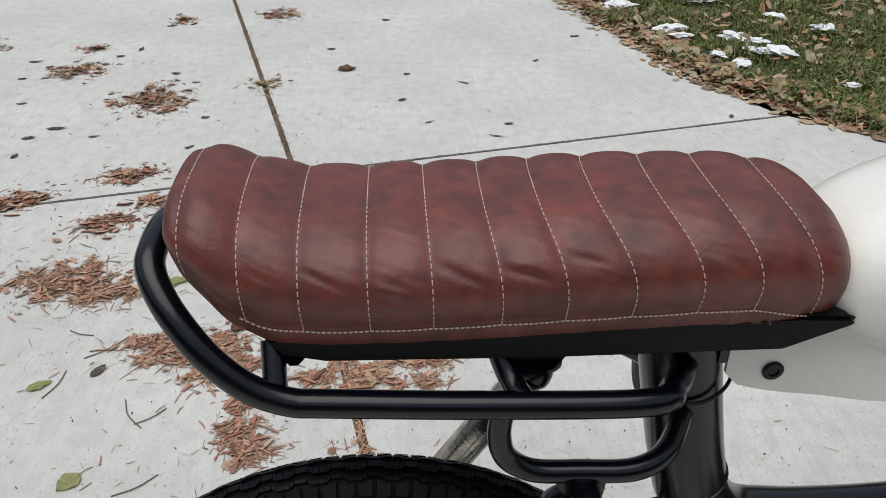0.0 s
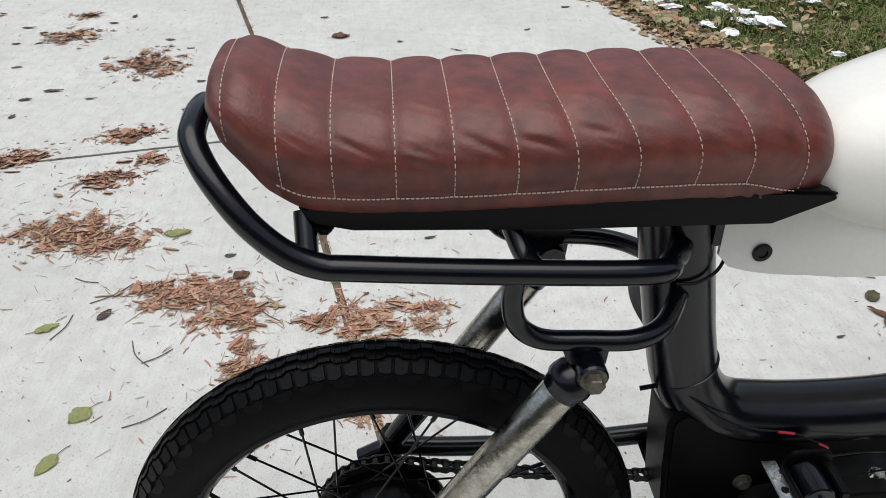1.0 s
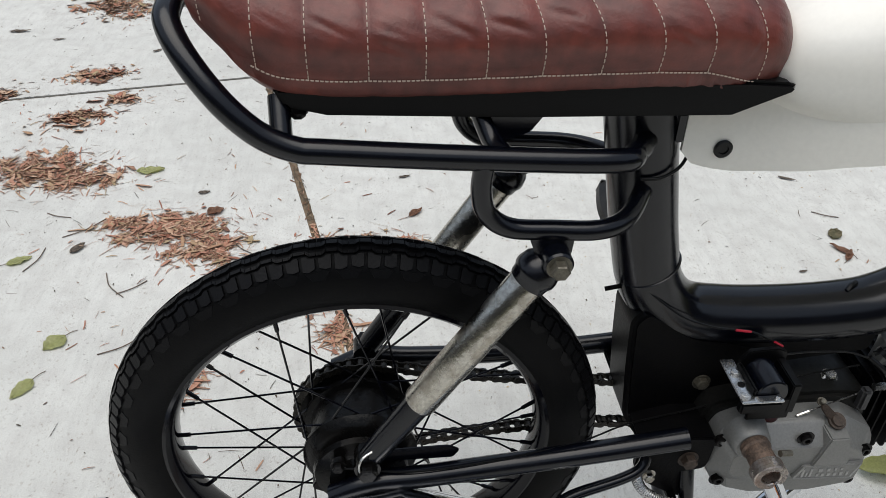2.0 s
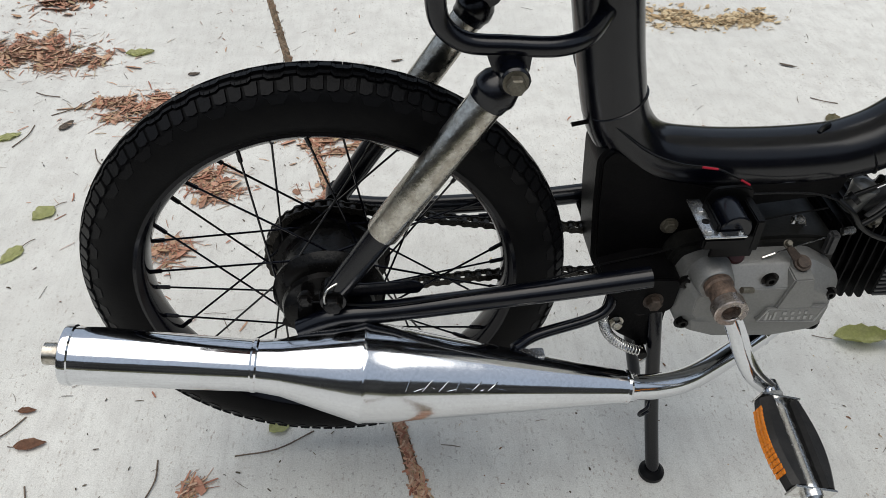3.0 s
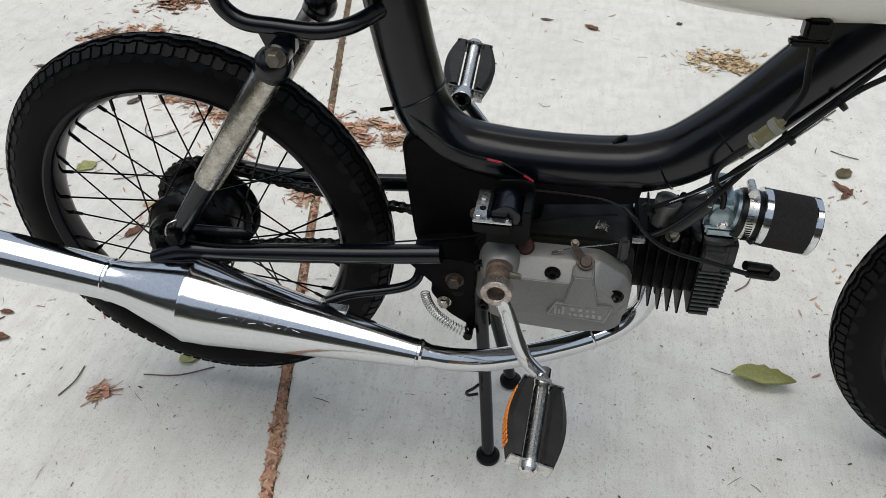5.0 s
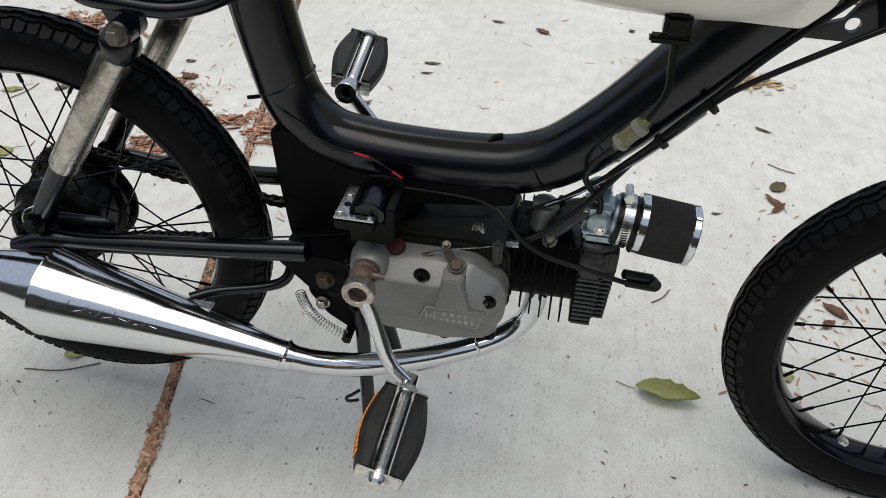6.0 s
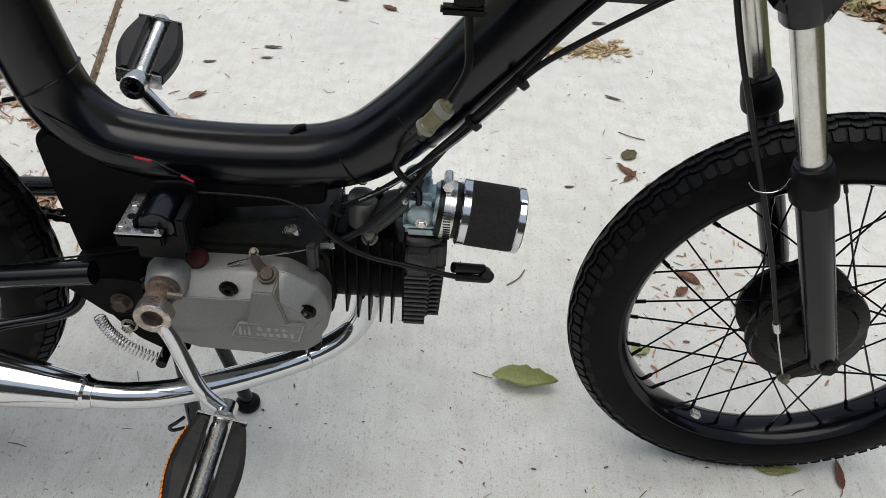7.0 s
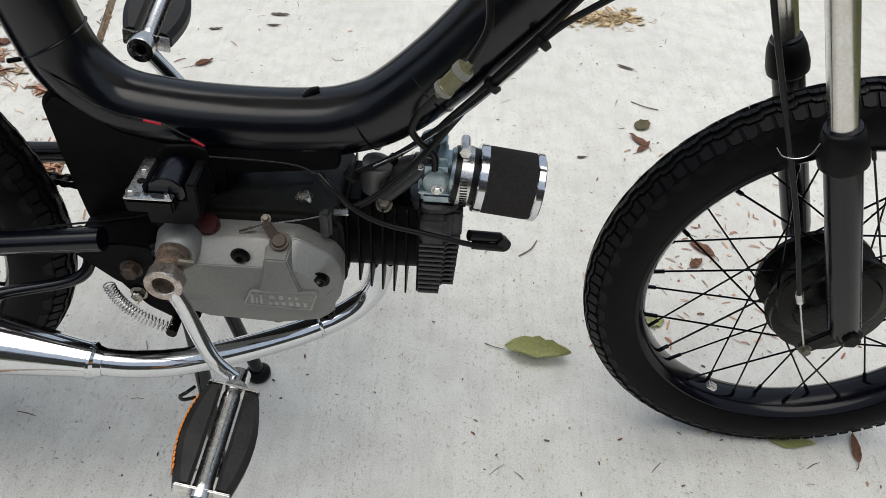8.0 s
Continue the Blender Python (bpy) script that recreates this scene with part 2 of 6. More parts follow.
M_LEAF_DARK = material("dark_leaf", (0.16, 0.13, 0.105), 0.7, 0, 0.7, 60, 0.2, 300, 0.4, 160, (0.26, 0.21, 0.16))
M_TWIG = material("twig_bark", (0.16, 0.12, 0.09), 0.8, 0, 0.6, 80, 0.2, 300)
M_BACKDROP = material("reflection_backdrop", (0.045, 0.042, 0.038), 0.95, 0, 0.9, 0.5, 0.4, 3, 0, 1, (0.15, 0.14, 0.13))
M_CRANK = material("worn_crank_steel", (0.52, 0.47, 0.43), 0.34, 0.9, 0.8, 130, 0.25, 500, 0.4, 320, (0.27, 0.205, 0.17), rough_var=0.12)
M_PEDAL = material("pedal_rubber", (0.008, 0.008, 0.0085), 0.5, 0, 0.6, 50, 0.2, 300, 0.4, 300, (0.022, 0.021, 0.02), spec=0.32)


# ---- mesh helpers ----
def part(name, bm, mat, parent=None, label="", smooth=35):
    me = bpy.data.meshes.new(name)
    bmesh.ops.recalc_face_normals(bm, faces=bm.faces[:])
    bm.to_mesh(me)
    bm.free()
    me.materials.append(mat)
    if smooth:
        me.polygons.foreach_set("use_smooth", [True] * len(me.polygons))
        me.set_sharp_from_angle(angle=radians(smooth))
    ob = new(name, me)
    ob.parent = parent
    if label:
        ob["label"] = label
    return ob


def again(ob, m, parent=None):
    """The same mesh once more, as an object of its own."""
    o = new(ob.name.split(".")[0], ob.data)
    o.parent = parent or ob.parent
    o.matrix_basis = m
    if "label" in ob:
        o["label"] = ob["label"]
    return o


def spline(pts, per=8):
    """A smooth line through the points."""
    p = [Vector(v) for v in pts]
    p = [2 * p[0] - p[1]] + p + [2 * p[-1] - p[-2]]
    out = []
    for i in range(1, len(p) - 2):
        a, b, c, d = p[i - 1:i + 3]
        for k in range(per):
            t = k / per
            out.append(0.5 * (2 * b + (c - a) * t + (2 * a - 5 * b + 4 * c - d) * t * t + (3 * b - a - 3 * c + d) * t ** 3))
    return out + [p[-2]]


def tube(bm, pts, r, segs=12, radii=None, squash=None):
    """A round bar along the points; radii gives a radius at each point."""
    pts = [Vector(p) for p in pts]
    rings, side = [], None
    for i, p in enumerate(pts):
        d = (pts[min(i + 1, len(pts) - 1)] - pts[max(i - 1, 0)]).normalized()
        if side is None:
            side = d.cross(Vector((0, 0, 1)) if abs(d.z) < 0.9 else Vector((0, 1, 0))).normalized()
        side = (side - d * side.dot(d)).normalized()
        up = d.cross(side)
        q = radii[i] if radii else r
        sx, sy = squash or (1, 1)
        rings.append([bm.verts.new(p + q * (sx * math.cos(2 * math.pi * k / segs) * side + sy * math.sin(2 * math.pi * k / segs) * up)) for k in range(segs)])
    for a, b in zip(rings, rings[1:]):
        for k in range(segs):
            bm.faces.new((a[k], a[(k + 1) % segs], b[(k + 1) % segs], b[k]))
    bm.faces.new(rings[0][::-1])
    bm.faces.new(rings[-1])
    return bm


def bar(pts, r, segs=12, smooth=0, radii=None):
    return tube(bmesh.new(), spline(pts, smooth) if smooth else pts, r, segs, radii)


def lathe(profile, origin, axis, segs=32, bm=None):
    """Turns (distance along the axis, radius) pairs round an axis."""
    bm = bm or bmesh.new()
    o, d = Vector(origin), Vector(axis).normalized()
    u = d.cross(Vector((0, 0, 1)) if abs(d.z) < 0.9 else Vector((0, 1, 0))).normalized()
    v = d.cross(u)
    rings = []
    for a, r in profile:
        if r < 1e-6:
            rings.append([bm.verts.new(o + d * a)])
        else:
            rings.append([bm.verts.new(o + d * a + r * (math.cos(2 * math.pi * k / segs) * u + math.sin(2 * math.pi * k / segs) * v)) for k in range(segs)])
    for a, b in zip(rings, rings[1:]):
        for k in range(segs):
            k2 = (k + 1) % segs
            if len(a) == 1 and len(b) > 1:
                bm.faces.new((a[0], b[k], b[k2]))
            elif len(b) == 1 and len(a) > 1:
                bm.faces.new((a[k], a[k2], b[0]))
            elif len(a) > 1:
                bm.faces.new((a[k], a[k2], b[k2], b[k]))
    for ring in (rings[0], rings[-1]):
        if len(ring) > 2:
            bm.faces.new(ring)
    return bm


def bevelled(bm, w, segs=2, angle=30):
    bmesh.ops.recalc_face_normals(bm, faces=bm.faces[:])
    edges = [e for e in bm.edges if len(e.link_faces) == 2 and e.calc_face_angle() > radians(angle)]
    bmesh.ops.bevel(bm, geom=edges, offset=w, segments=segs, affect="EDGES", clamp_overlap=True)
    return bm


def box(centre, size, bevel=0.0, m=None, bm=None):
    b = bmesh.new()
    bmesh.ops.create_cube(b, size=1, matrix=Matrix.Diagonal((*size, 1)))
    if bevel:
        bevelled(b, bevel)
    b.transform(Matrix.Translation(centre) @ (m or Matrix()))
    if bm:
        me = bpy.data.meshes.new("tmp")
        b.to_mesh(me)
        b.free()
        bm.from_mesh(me)
        bpy.data.meshes.remove(me)
        return bm
    return b


def prism(outline, y0, y1, bevel=0.0, segs=2):
    """An outline in the x-z plane, made thick from y0 to y1."""
    bm = bmesh.new()
    a = [bm.verts.new((x, y0, z)) for x, z in outline]
    b = [bm.verts.new((x, y1, z)) for x, z in outline]
    n = len(a)
    bm.faces.new(a)
    bm.faces.new(b[::-1])
    for i in range(n):
        bm.faces.new((a[i], a[(i + 1) % n], b[(i + 1) % n], b[i]))
    if bevel:
        bevelled(bm, bevel, segs)
    return bm


def rounded(outline, r, n=4):
    """Rounds the corners of an outline of (x, z) points."""
    out = []
    for i, p in enumerate(outline):
        a, p, b = Vector(outline[i - 1]), Vector(p), Vector(outline[(i + 1) % len(outline)])
        da, db = a - p, b - p
        k = min(r, 0.45 * da.length, 0.45 * db.length)
        s, e = p + da.normalized() * k, p + db.normalized() * k
        for j in range(n + 1):
            t = j / n
            out.append(tuple((1 - t) ** 2 * s + 2 * t * (1 - t) * p + t * t * e))
    return out


def joined(*bms):
    """Several pieces of one part in one mesh."""
    out = bms[0]
    for b in bms[1:]:
        me = bpy.data.meshes.new("tmp")
        b.to_mesh(me)
        b.free()
        out.from_mesh(me)
        bpy.data.meshes.remove(me)
    return out


def hexbolt(at, axis, r, h, mat, parent, label="", washer=True, name="bolt"):
    bm = lathe([(0, r), (h * 0.85, r), (h, r * 0.85)], at, axis, 6)
    if washer:
        lathe([(-0.0012, r * 1.35), (0.0006, r * 1.35)], at, axis, 16, bm)
    return part(name, bm, mat, parent, label, 25)


# ---- ground ----
def line_x(y):
    """The long joint of the driveway."""
    return 0.077 - 0.205 * y if y < 1.72 else -0.2756 - 0.248 * (y - 1.72)


def cross_y(x):
    return 1.726 + 0.207 * x


bm = bmesh.new()
bmesh.ops.create_grid(bm, x_segments=40, y_segments=40, size=150)
ground = tagged(part("ground", bm, M_SOIL, None, "", 0), "patchy dull green lawn reaching away round the driveway", "ground", kind="structure")
ground.location = (0, 0, -0.035)
pavement = tagged(new("pavement"), "pale grey broom-finished concrete driveway with debris-filled joints", "driveway", kind="structure")


def slab(corners):
    bm = bmesh.new()
    top = [bm.verts.new((x, y, 0)) for x, y in corners]
    low = [bm.verts.new((x, y, -0.1)) for x, y in corners]
    n = len(top)
    bm.faces.new(top)
    bm.faces.new(low[::-1])
    for i in range(n):
        bm.faces.new((top[i], top[(i + 1) % n], low[(i + 1) % n], low[i]))
    bevelled(bm, 0.004, 2)
    return part("concrete_slab", bm, M_CONCRETE, pavement, "", 40)


G = 0.005
ya = cross_y(line_x(1.67))
# unseen near end cut short, to dim the bounce on the moped's near side
lx0, lx1, lx2 = line_x(-2.60), line_x(ya), line_x(9)
slab([(lx0 + G, -2.60), (2.75, -2.65), (2.6, 1.0), (1.95, 1.55), (1.62, 1.82), (1.40, cross_y(1.40) - 0.003), (lx1 + G, ya - 0.003)])
slab([(lx0 - G, -2.60), (lx1 - G, ya - 0.003), (-5, cross_y(-5) - 0.003), (-5, -2.45)])
slab([(lx1 - G, ya + 0.003), (lx2 - G, 9), (-5, 9), (-5, cross_y(-5) + 0.003)])
slab([(lx1 + G, ya + 0.003), (1.38, cross_y(1.38) + 0.003), (1.30, 2.20), (1.20, 2.42), (1.12, 2.75), (1.00, 3.15), (0.93, 3.65), (0.55, 6.0), (0.1, 9), (lx2 + G, 9)])

# dirt lying low in the joints
for name, mat, pts in (("joint_dirt", M_JOINT, [(line_x(y), y) for y in (-2.58, -1, 0, 1, ya)] + [(line_x(y), y) for y in (2.2, 4, 8)]), ("joint_dirt", M_JOINT_GREY, [(x, cross_y(x)) for x in (-4.5, -2, 0, 1.4)])):
    bm = bmesh.new()
    for (xa, y_a), (xb, y_b) in zip(pts, pts[1:]):
        d = Vector((xb - xa, y_b - y_a, 0)).normalized()
        sd = Vector((-d.y, d.x, 0)) * 0.010
        q = [Vector((xa, y_a, -0.0028)), Vector((xb, y_b, -0.0028))]
        bm.faces.new([bm.verts.new(v) for v in (q[0] - sd, q[1] - sd, q[1] + sd, q[0] + sd)])
    tagged(part(name, bm, mat, None, "", 0), "brown dirt packed low in the driveway joint", "dirt", kind="stuff")

# unseen tree-like ring added far round the place, taller behind the camera, darkening reflections
bm = bmesh.new()
n = 120
for i in range(n):
    a0, a1 = 2 * math.pi * i / n, 2 * math.pi * (i + 1) / n
    h0 = 3.6 + 5.4 * max(0.0, -math.sin(a0)) - 1.2 * max(0.0, math.sin(a0)) + 2.4 * noise.noise((i * 0.35, 2.0, 0))
    h1 = 3.6 + 5.4 * max(0.0, -math.sin(a1)) - 1.2 * max(0.0, math.sin(a1)) + 2.4 * noise.noise(((i + 1) % n * 0.35, 2.0, 0))
    v = [bm.verts.new(p) for p in ((16 * math.cos(a0), 16 * math.sin(a0), -0.1), (16 * math.cos(a1), 16 * math.sin(a1), -0.1), (16.5 * math.cos(a1), 16.5 * math.sin(a1), h1), (16.5 * math.cos(a0), 16.5 * math.sin(a0), h0))]
    bm.faces.new(v)
tagged(part("backdrop", bm, M_BACKDROP, None, "", 0), "unseen brownish tree backdrop added far round the place to darken reflections", "trees", kind="structure")

# ---- the moped ----
moped = tagged(new("moped"), "black step-through moped with brown leather seat on its centre stand", "moped")
# it stands nose-up by a hair on its stand
PIVOT = Vector((0.40, 0, 0.40))
moped.matrix_basis = Matrix.Translation(PIVOT + Vector((0.002, -0.001, -0.002))) @ pose(0, 0, 0, 0.30, -0.60, -0.2) @ Matrix.Translation(-PIVOT)
REAR, FRONT = Vector((0.0095, -0.021, 0.3065)), Vector((1.091, 0.004, 0.2555))
HUB = Matrix.Translation((REAR.x, REAR.y, REAR.z - 0.287))


def tyre_mesh():
    """A tyre round the y axis at the origin."""
    bm = bmesh.new()
    hw, n = 0.029, 96
    crown = [(0.0275 * math.sin(s), 0.2345 + 0.0285 * math.cos(s)) for s in (0.0, 0.3, 0.6, 0.9, 1.15, 1.4)]
    half = [(0.020, 0.205), (0.0255, 0.2105), (0.0285, 0.220), (0.0290, 0.2315)] + crown[::-1]
    prof = [(-y, r) for y, r in half] + half[-2::-1]
    rings = []
    for i in range(n):
        a = 2 * math.pi * i / n
        rings.append([bm.verts.new((r * math.cos(a), y, r * math.sin(a))) for y, r in prof])
    for i in range(n):
        p, q = rings[i], rings[(i + 1) % n]
        for k in range(len(prof) - 1):
            bm.faces.new((p[k], p[k + 1], q[k + 1], q[k]))
    return bm


def tread_mesh():
    """The tread blocks that stand on the tyre's crown."""
    bm = bmesh.new()
    # tread blocks: y along the width, a along the rolling direction
    rounds = 54
    pitch = 2 * math.pi / rounds

    def surface(a, s, h):
        y = 0.0275 * math.sin(s)
        r = 0.2345 + 0.0285 * math.cos(s) + h * math.cos(s)
        return (r * math.cos(a), y + h * math.sin(s), r * math.sin(a))

    def block(a0, shape, h=0.0030):
        mu, ms = sum(q[0] for q in shape) / len(shape), sum(q[1] for q in shape) / len(shape)
        low = [bm.verts.new(surface(a0 + pitch * (u * 0.97 + 0.03 * mu), s * 0.97 + 0.03 * ms, -0.001)) for u, s in shape]
        top = [bm.verts.new(surface(a0 + pitch * (u * 0.90 + 0.10 * mu), s * 0.94 + 0.06 * ms, h)) for u, s in shape]
        bm.faces.new(top)
        m = len(shape)
        for k in range(m):
            bm.faces.new((low[k], low[(k + 1) % m], top[(k + 1) % m], top[k]))
    # one step of the ribs' stepped wave: (along, across)
    wave = [(-0.50, -0.05), (-0.30, -0.05), (-0.18, 0.05), (0.20, 0.05), (0.32, -0.05), (0.50, -0.05)]
    for i in range(rounds):
        a = i * pitch
        for (u0, w0), (u1, w1) in zip(wave, wave[1:]):
            # stepped rib round the middle and one on each side
            block(a, [(u0, w0 - 0.11), (u1, w1 - 0.11), (u1, w1 + 0.11), (u0, w0 + 0.11)], 0.0027)
            for sg in (-1, 1):
                block(a, [(u0, sg * (0.31 - w0)), (u1, sg * (0.31 - w1)), (u1, sg * (0.43 - w1)), (u0, sg * (0.43 - w0))], 0.0026)
        for sg in (-1, 1):
            # paired lugs down the shoulder, one longer than the other, and a low pointed step under them
            block(a, [(-0.48, sg * 0.56), (-0.27, sg * 0.56), (-0.19, sg * 0.47), (-0.04, sg * 0.47), (-0.04, sg * 0.95), (-0.26, sg * 0.99), (-0.46, sg * 0.90)], 0.0025)
            block(a, [(0.03, sg * 0.47), (0.19, sg * 0.47), (0.28, sg * 0.56), (0.46, sg * 0.56), (0.44, sg * 0.88), (0.24, sg * 0.94), (0.03, sg * 0.90)], 0.0023)
            block(a + pitch / 2, [(-0.44, sg * 1.00), (-0.22, sg * 0.95), (0.0, sg * 1.02), (0.22, sg * 0.95), (0.44, sg * 1.00), (0.22, sg * 1.30), (-0.22, sg * 1.30)], 0.0005)
    return bm


def rim_mesh():
    prof = [(-0.0205, 0.2065), (-0.0235, 0.2085), (-0.0245, 0.2045), (-0.0210, 0.2010), (-0.0175, 0.1980), (-0.010, 0.1955), (0, 0.1945)]
    prof = prof + [(-y, r) for y, r in prof[-2::-1]] + [(0.0145, 0.2025), (-0.0145, 0.2025)]
    bm = bmesh.new()
    n = 96
    rings = [[bm.verts.new((r * math.cos(2 * math.pi * i / n), y, r * math.sin(2 * math.pi * i / n))) for y, r in prof] for i in range(n)]
    for i in range(n):
        p, q = rings[i], rings[(i + 1) % n]
        for k in range(len(prof)):
            bm.faces.new((p[k], p[(k + 1) % len(prof)], q[(k + 1) % len(prof)], q[k]))
    return bm


def wheel(name, centre, hub_r, drum, turn, label, steer=0.0, size=1.0):
    at = Matrix.Translation(centre) @ Matrix.Rotation(radians(steer), 4, "Z") @ Matrix.Scale(size, 4)
    w = part(name, rim_mesh(), M_RIM, moped, label, 30)
    w.matrix_basis = at
    ty = part("tyre", tyre_mesh(), M_RUBBER, w, "black rubber tyre with zigzag road tread", 40)
    tagged(part("tread", tread_mesh(), M_TREAD, w, "dusty black tread blocks with sky sheen in the colour", 30), kind="stuff")
    hub = part("hub", lathe(drum, (0, 0, 0), (0, 1, 0), 48), M_GRIME, w, "greasy black drum brake hub", 35)
    first = None
    for i in range(36):
        a = radians(turn + 10 * i)
        sg = -1 if i % 2 else 1
        lean = radians(58 if (i // 2) % 2 else -58)
        p0 = Vector(((hub_r - 0.003) * math.cos(a + lean), sg * 0.026, (hub_r - 0.003) * math.sin(a + lean)))
        p1 = Vector((0.1955 * math.cos(a), sg * 0.006, 0.1955 * math.sin(a)))
        d = (p1 - p0).normalized()
        part("spoke", joined(tube(bmesh.new(), [p0, p1], 0.0012, 6), tube(bmesh.new(), [p1 - d * 0.014, p1], 0.0024, 6)), M_RIM, w, "", 40)
    return w


rear_wheel = wheel("rear_wheel", REAR, 0.058, [(-0.046, 0.0), (-0.046, 0.030), (-0.040, 0.034), (-0.038, 0.050), (-0.034, 0.056), (-0.026, 0.062), (-0.022, 0.062), (-0.020, 0.055), (0.020, 0.055), (0.022, 0.062), (0.028, 0.062), (0.030, 0.035), (0.046, 0.030), (0.046, 0)], 3, "black painted spoked steel rear wheel rim", 0.0, 0.988)
front_wheel = wheel("front_wheel", FRONT, 0.062, [(-0.048, 0.0), (-0.048, 0.026), (-0.042, 0.032), (-0.040, 0.056), (-0.036, 0.062), (-0.030, 0.063), (-0.028, 0.060), (-0.024, 0.066), (-0.020, 0.066), (-0.018, 0.050), (0.018, 0.050), (0.020, 0.066), (0.026, 0.066), (0.030, 0.03), (0.046, 0.026), (0.046, 0)], 6, "black painted spoked steel front wheel rim", -1.0, 0.988)

# frame: seat post, step-through tube and head
SPINE = [(0.266, 0, 0.704), (0.273, 0, 0.666), (0.284, 0, 0.605), (0.2965, 0, 0.544), (0.313, 0, 0.488), (0.347, 0, 0.451), (0.40, 0, 0.439), (0.47, 0, 0.4355), (0.535, 0, 0.438), (0.572, 0, 0.445), (0.610, 0, 0.463), (0.661, 0, 0.509), (0.715, 0, 0.571), (0.776, 0, 0.642), (0.826, 0, 0.700)]
line = spline(SPINE, 8)
radii = [0.0330 + 0.003 * min(1, max(0, (i - 72) / 24)) for i in range(len(line))]
frame_tube = part("frame_tube", tube(bmesh.new(), line, 0.036, 32, radii), M_BLACK, moped, "satin black painted step-through frame tube", 50)
for x, z, dx, dz, r in ((0.305, 0.512, 0.40, -0.91, 0.0334), (0.585, 0.4475, 0.88, 0.48, 0.0334), (0.645, 0.492, 0.74, 0.67, 0.0345)):
    part("frame_seam", lathe([(-0.0012, r), (0.0, r + 0.0010), (0.0012, r)], (x, 0, z), (dx, 0, dz), 32), M_BLACK, frame_tube, "", 60)
part("engine_cradle", prism(rounded([(0.38, 0.425), (0.566, 0.430), (0.562, 0.404), (0.46, 0.392), (0.40, 0.386)], 0.008), -0.030, 0.030, 0.006, 3), M_FINS, moped, "black cradle under the frame tube", 35)
bracket = part("engine_bracket", prism(rounded([(0.289, 0.462), (0.306, 0.478), (0.36, 0.44), (0.46, 0.415), (0.455, 0.37), (0.40, 0.34), (0.392, 0.285), (0.36, 0.268), (0.322, 0.285), (0.301, 0.322), (0.293, 0.40)], 0.010), -0.032, 0.032, 0.006, 3), M_FINS, moped, "black pressed steel engine bracket", 35)
hexbolt((0.380, -0.0325, 0.372), (0, -1, 0), 0.0075, 0.006, M_DULL, bracket, "oily hex bolt")
part("head_tube", bar([(0.846, 0, 0.745), (0.8865, 0, 0.636)], 0.021, 20), M_BLACK, moped)


def holed_plate(outline, hole, r, y0, y1, n=40):
    """A flat plate with one round hole."""
    def reach(a):
        d = Vector((math.cos(a), math.sin(a)))
        best = 1.0
        for i in range(len(outline)):
            p, q = Vector(outline[i]) - Vector(hole), Vector(outline[(i + 1) % len(outline)]) - Vector(hole)
            e = q - p
            den = d.x * e.y - d.y * e.x
            if abs(den) > 1e-9:
                t, u = (p.x * e.y - p.y * e.x) / den, (p.x * d.y - p.y * d.x) / den
                if t > 0 and 0 <= u <= 1:
                    best = min(best, t)
        return best
    bm = bmesh.new()
    rings = []
    for y, inner in ((y0, 0), (y0, 1), (y1, 1), (y1, 0)):
        ring = []
        for k in range(n):
            a = 2 * math.pi * k / n
            q = r if inner else reach(a)
            ring.append(bm.verts.new((hole[0] + q * math.cos(a), y, hole[1] + q * math.sin(a))))
        rings.append(ring)
    for i in range(4):
        p, q = rings[i], rings[(i + 1) % 4]
        for k in range(n):
            bm.faces.new((p[k], p[(k + 1) % n], q[(k + 1) % n], q[k]))
    return bm


part("tube_wire", bar([(0.268, -0.034, 0.632), (0.285, -0.036, 0.634), (0.304, -0.028, 0.640), (0.316, -0.014, 0.650), (0.318, -0.008, 0.660), (0.310, -0.004, 0.668)], 0.0016, 8, 6), M_HOSE, frame_tube, "", 60)
part("head_gusset", holed_plate([(0.795, 0.614), (0.850, 0.6135), (0.866, 0.620), (0.876, 0.668), (0.858, 0.668), (0.838, 0.634), (0.815, 0.626)], (0.846, 0.6295), 0.0068, -0.003, 0.003), M_BLACK, moped, "black drilled gusset plate under the head tube", 30)
part("pin", bar([(0.285, -0.012, 0.496), (0.262, -0.010, 0.490)], 0.0024, 8), M_GRIME, frame_tube)
part("cable_guide", bar([(0.528, -0.006, 0.469), (0.534, -0.002, 0.473), (0.541, 0.002, 0.473)], 0.0030, 8, 4), M_HOSE, frame_tube)

# seat
SEAMS = [-0.084, -0.048, -0.011, 0.033, 0.0745, 0.1195, 0.162, 0.207, 0.252, 0.292, 0.336]


def curve_at(x, table):
    """A smooth curve through (x, value) pairs."""
    if x <= table[0][0]:
        return table[0][1]
    for i in range(len(table) - 1):
        (a, u), (b, v) = table[i], table[i + 1]
        if x <= b:
            t, h = (x - a) / (b - a), b - a
            s0 = (v - table[i - 1][1]) / (b - table[i - 1][0]) if i else (v - u) / h
            s1 = (table[i + 2][1] - u) / (table[i + 2][0] - a) if i + 2 < len(table) else (v - u) / h
            return (2 * t ** 3 - 3 * t * t + 1) * u + (t ** 3 - 2 * t * t + t) * h * s0 + (3 * t * t - 2 * t ** 3) * v + (t ** 3 - t * t) * h * s1
    return table[-1][1]


SEAT0, SEAT1 = -0.099, 0.374


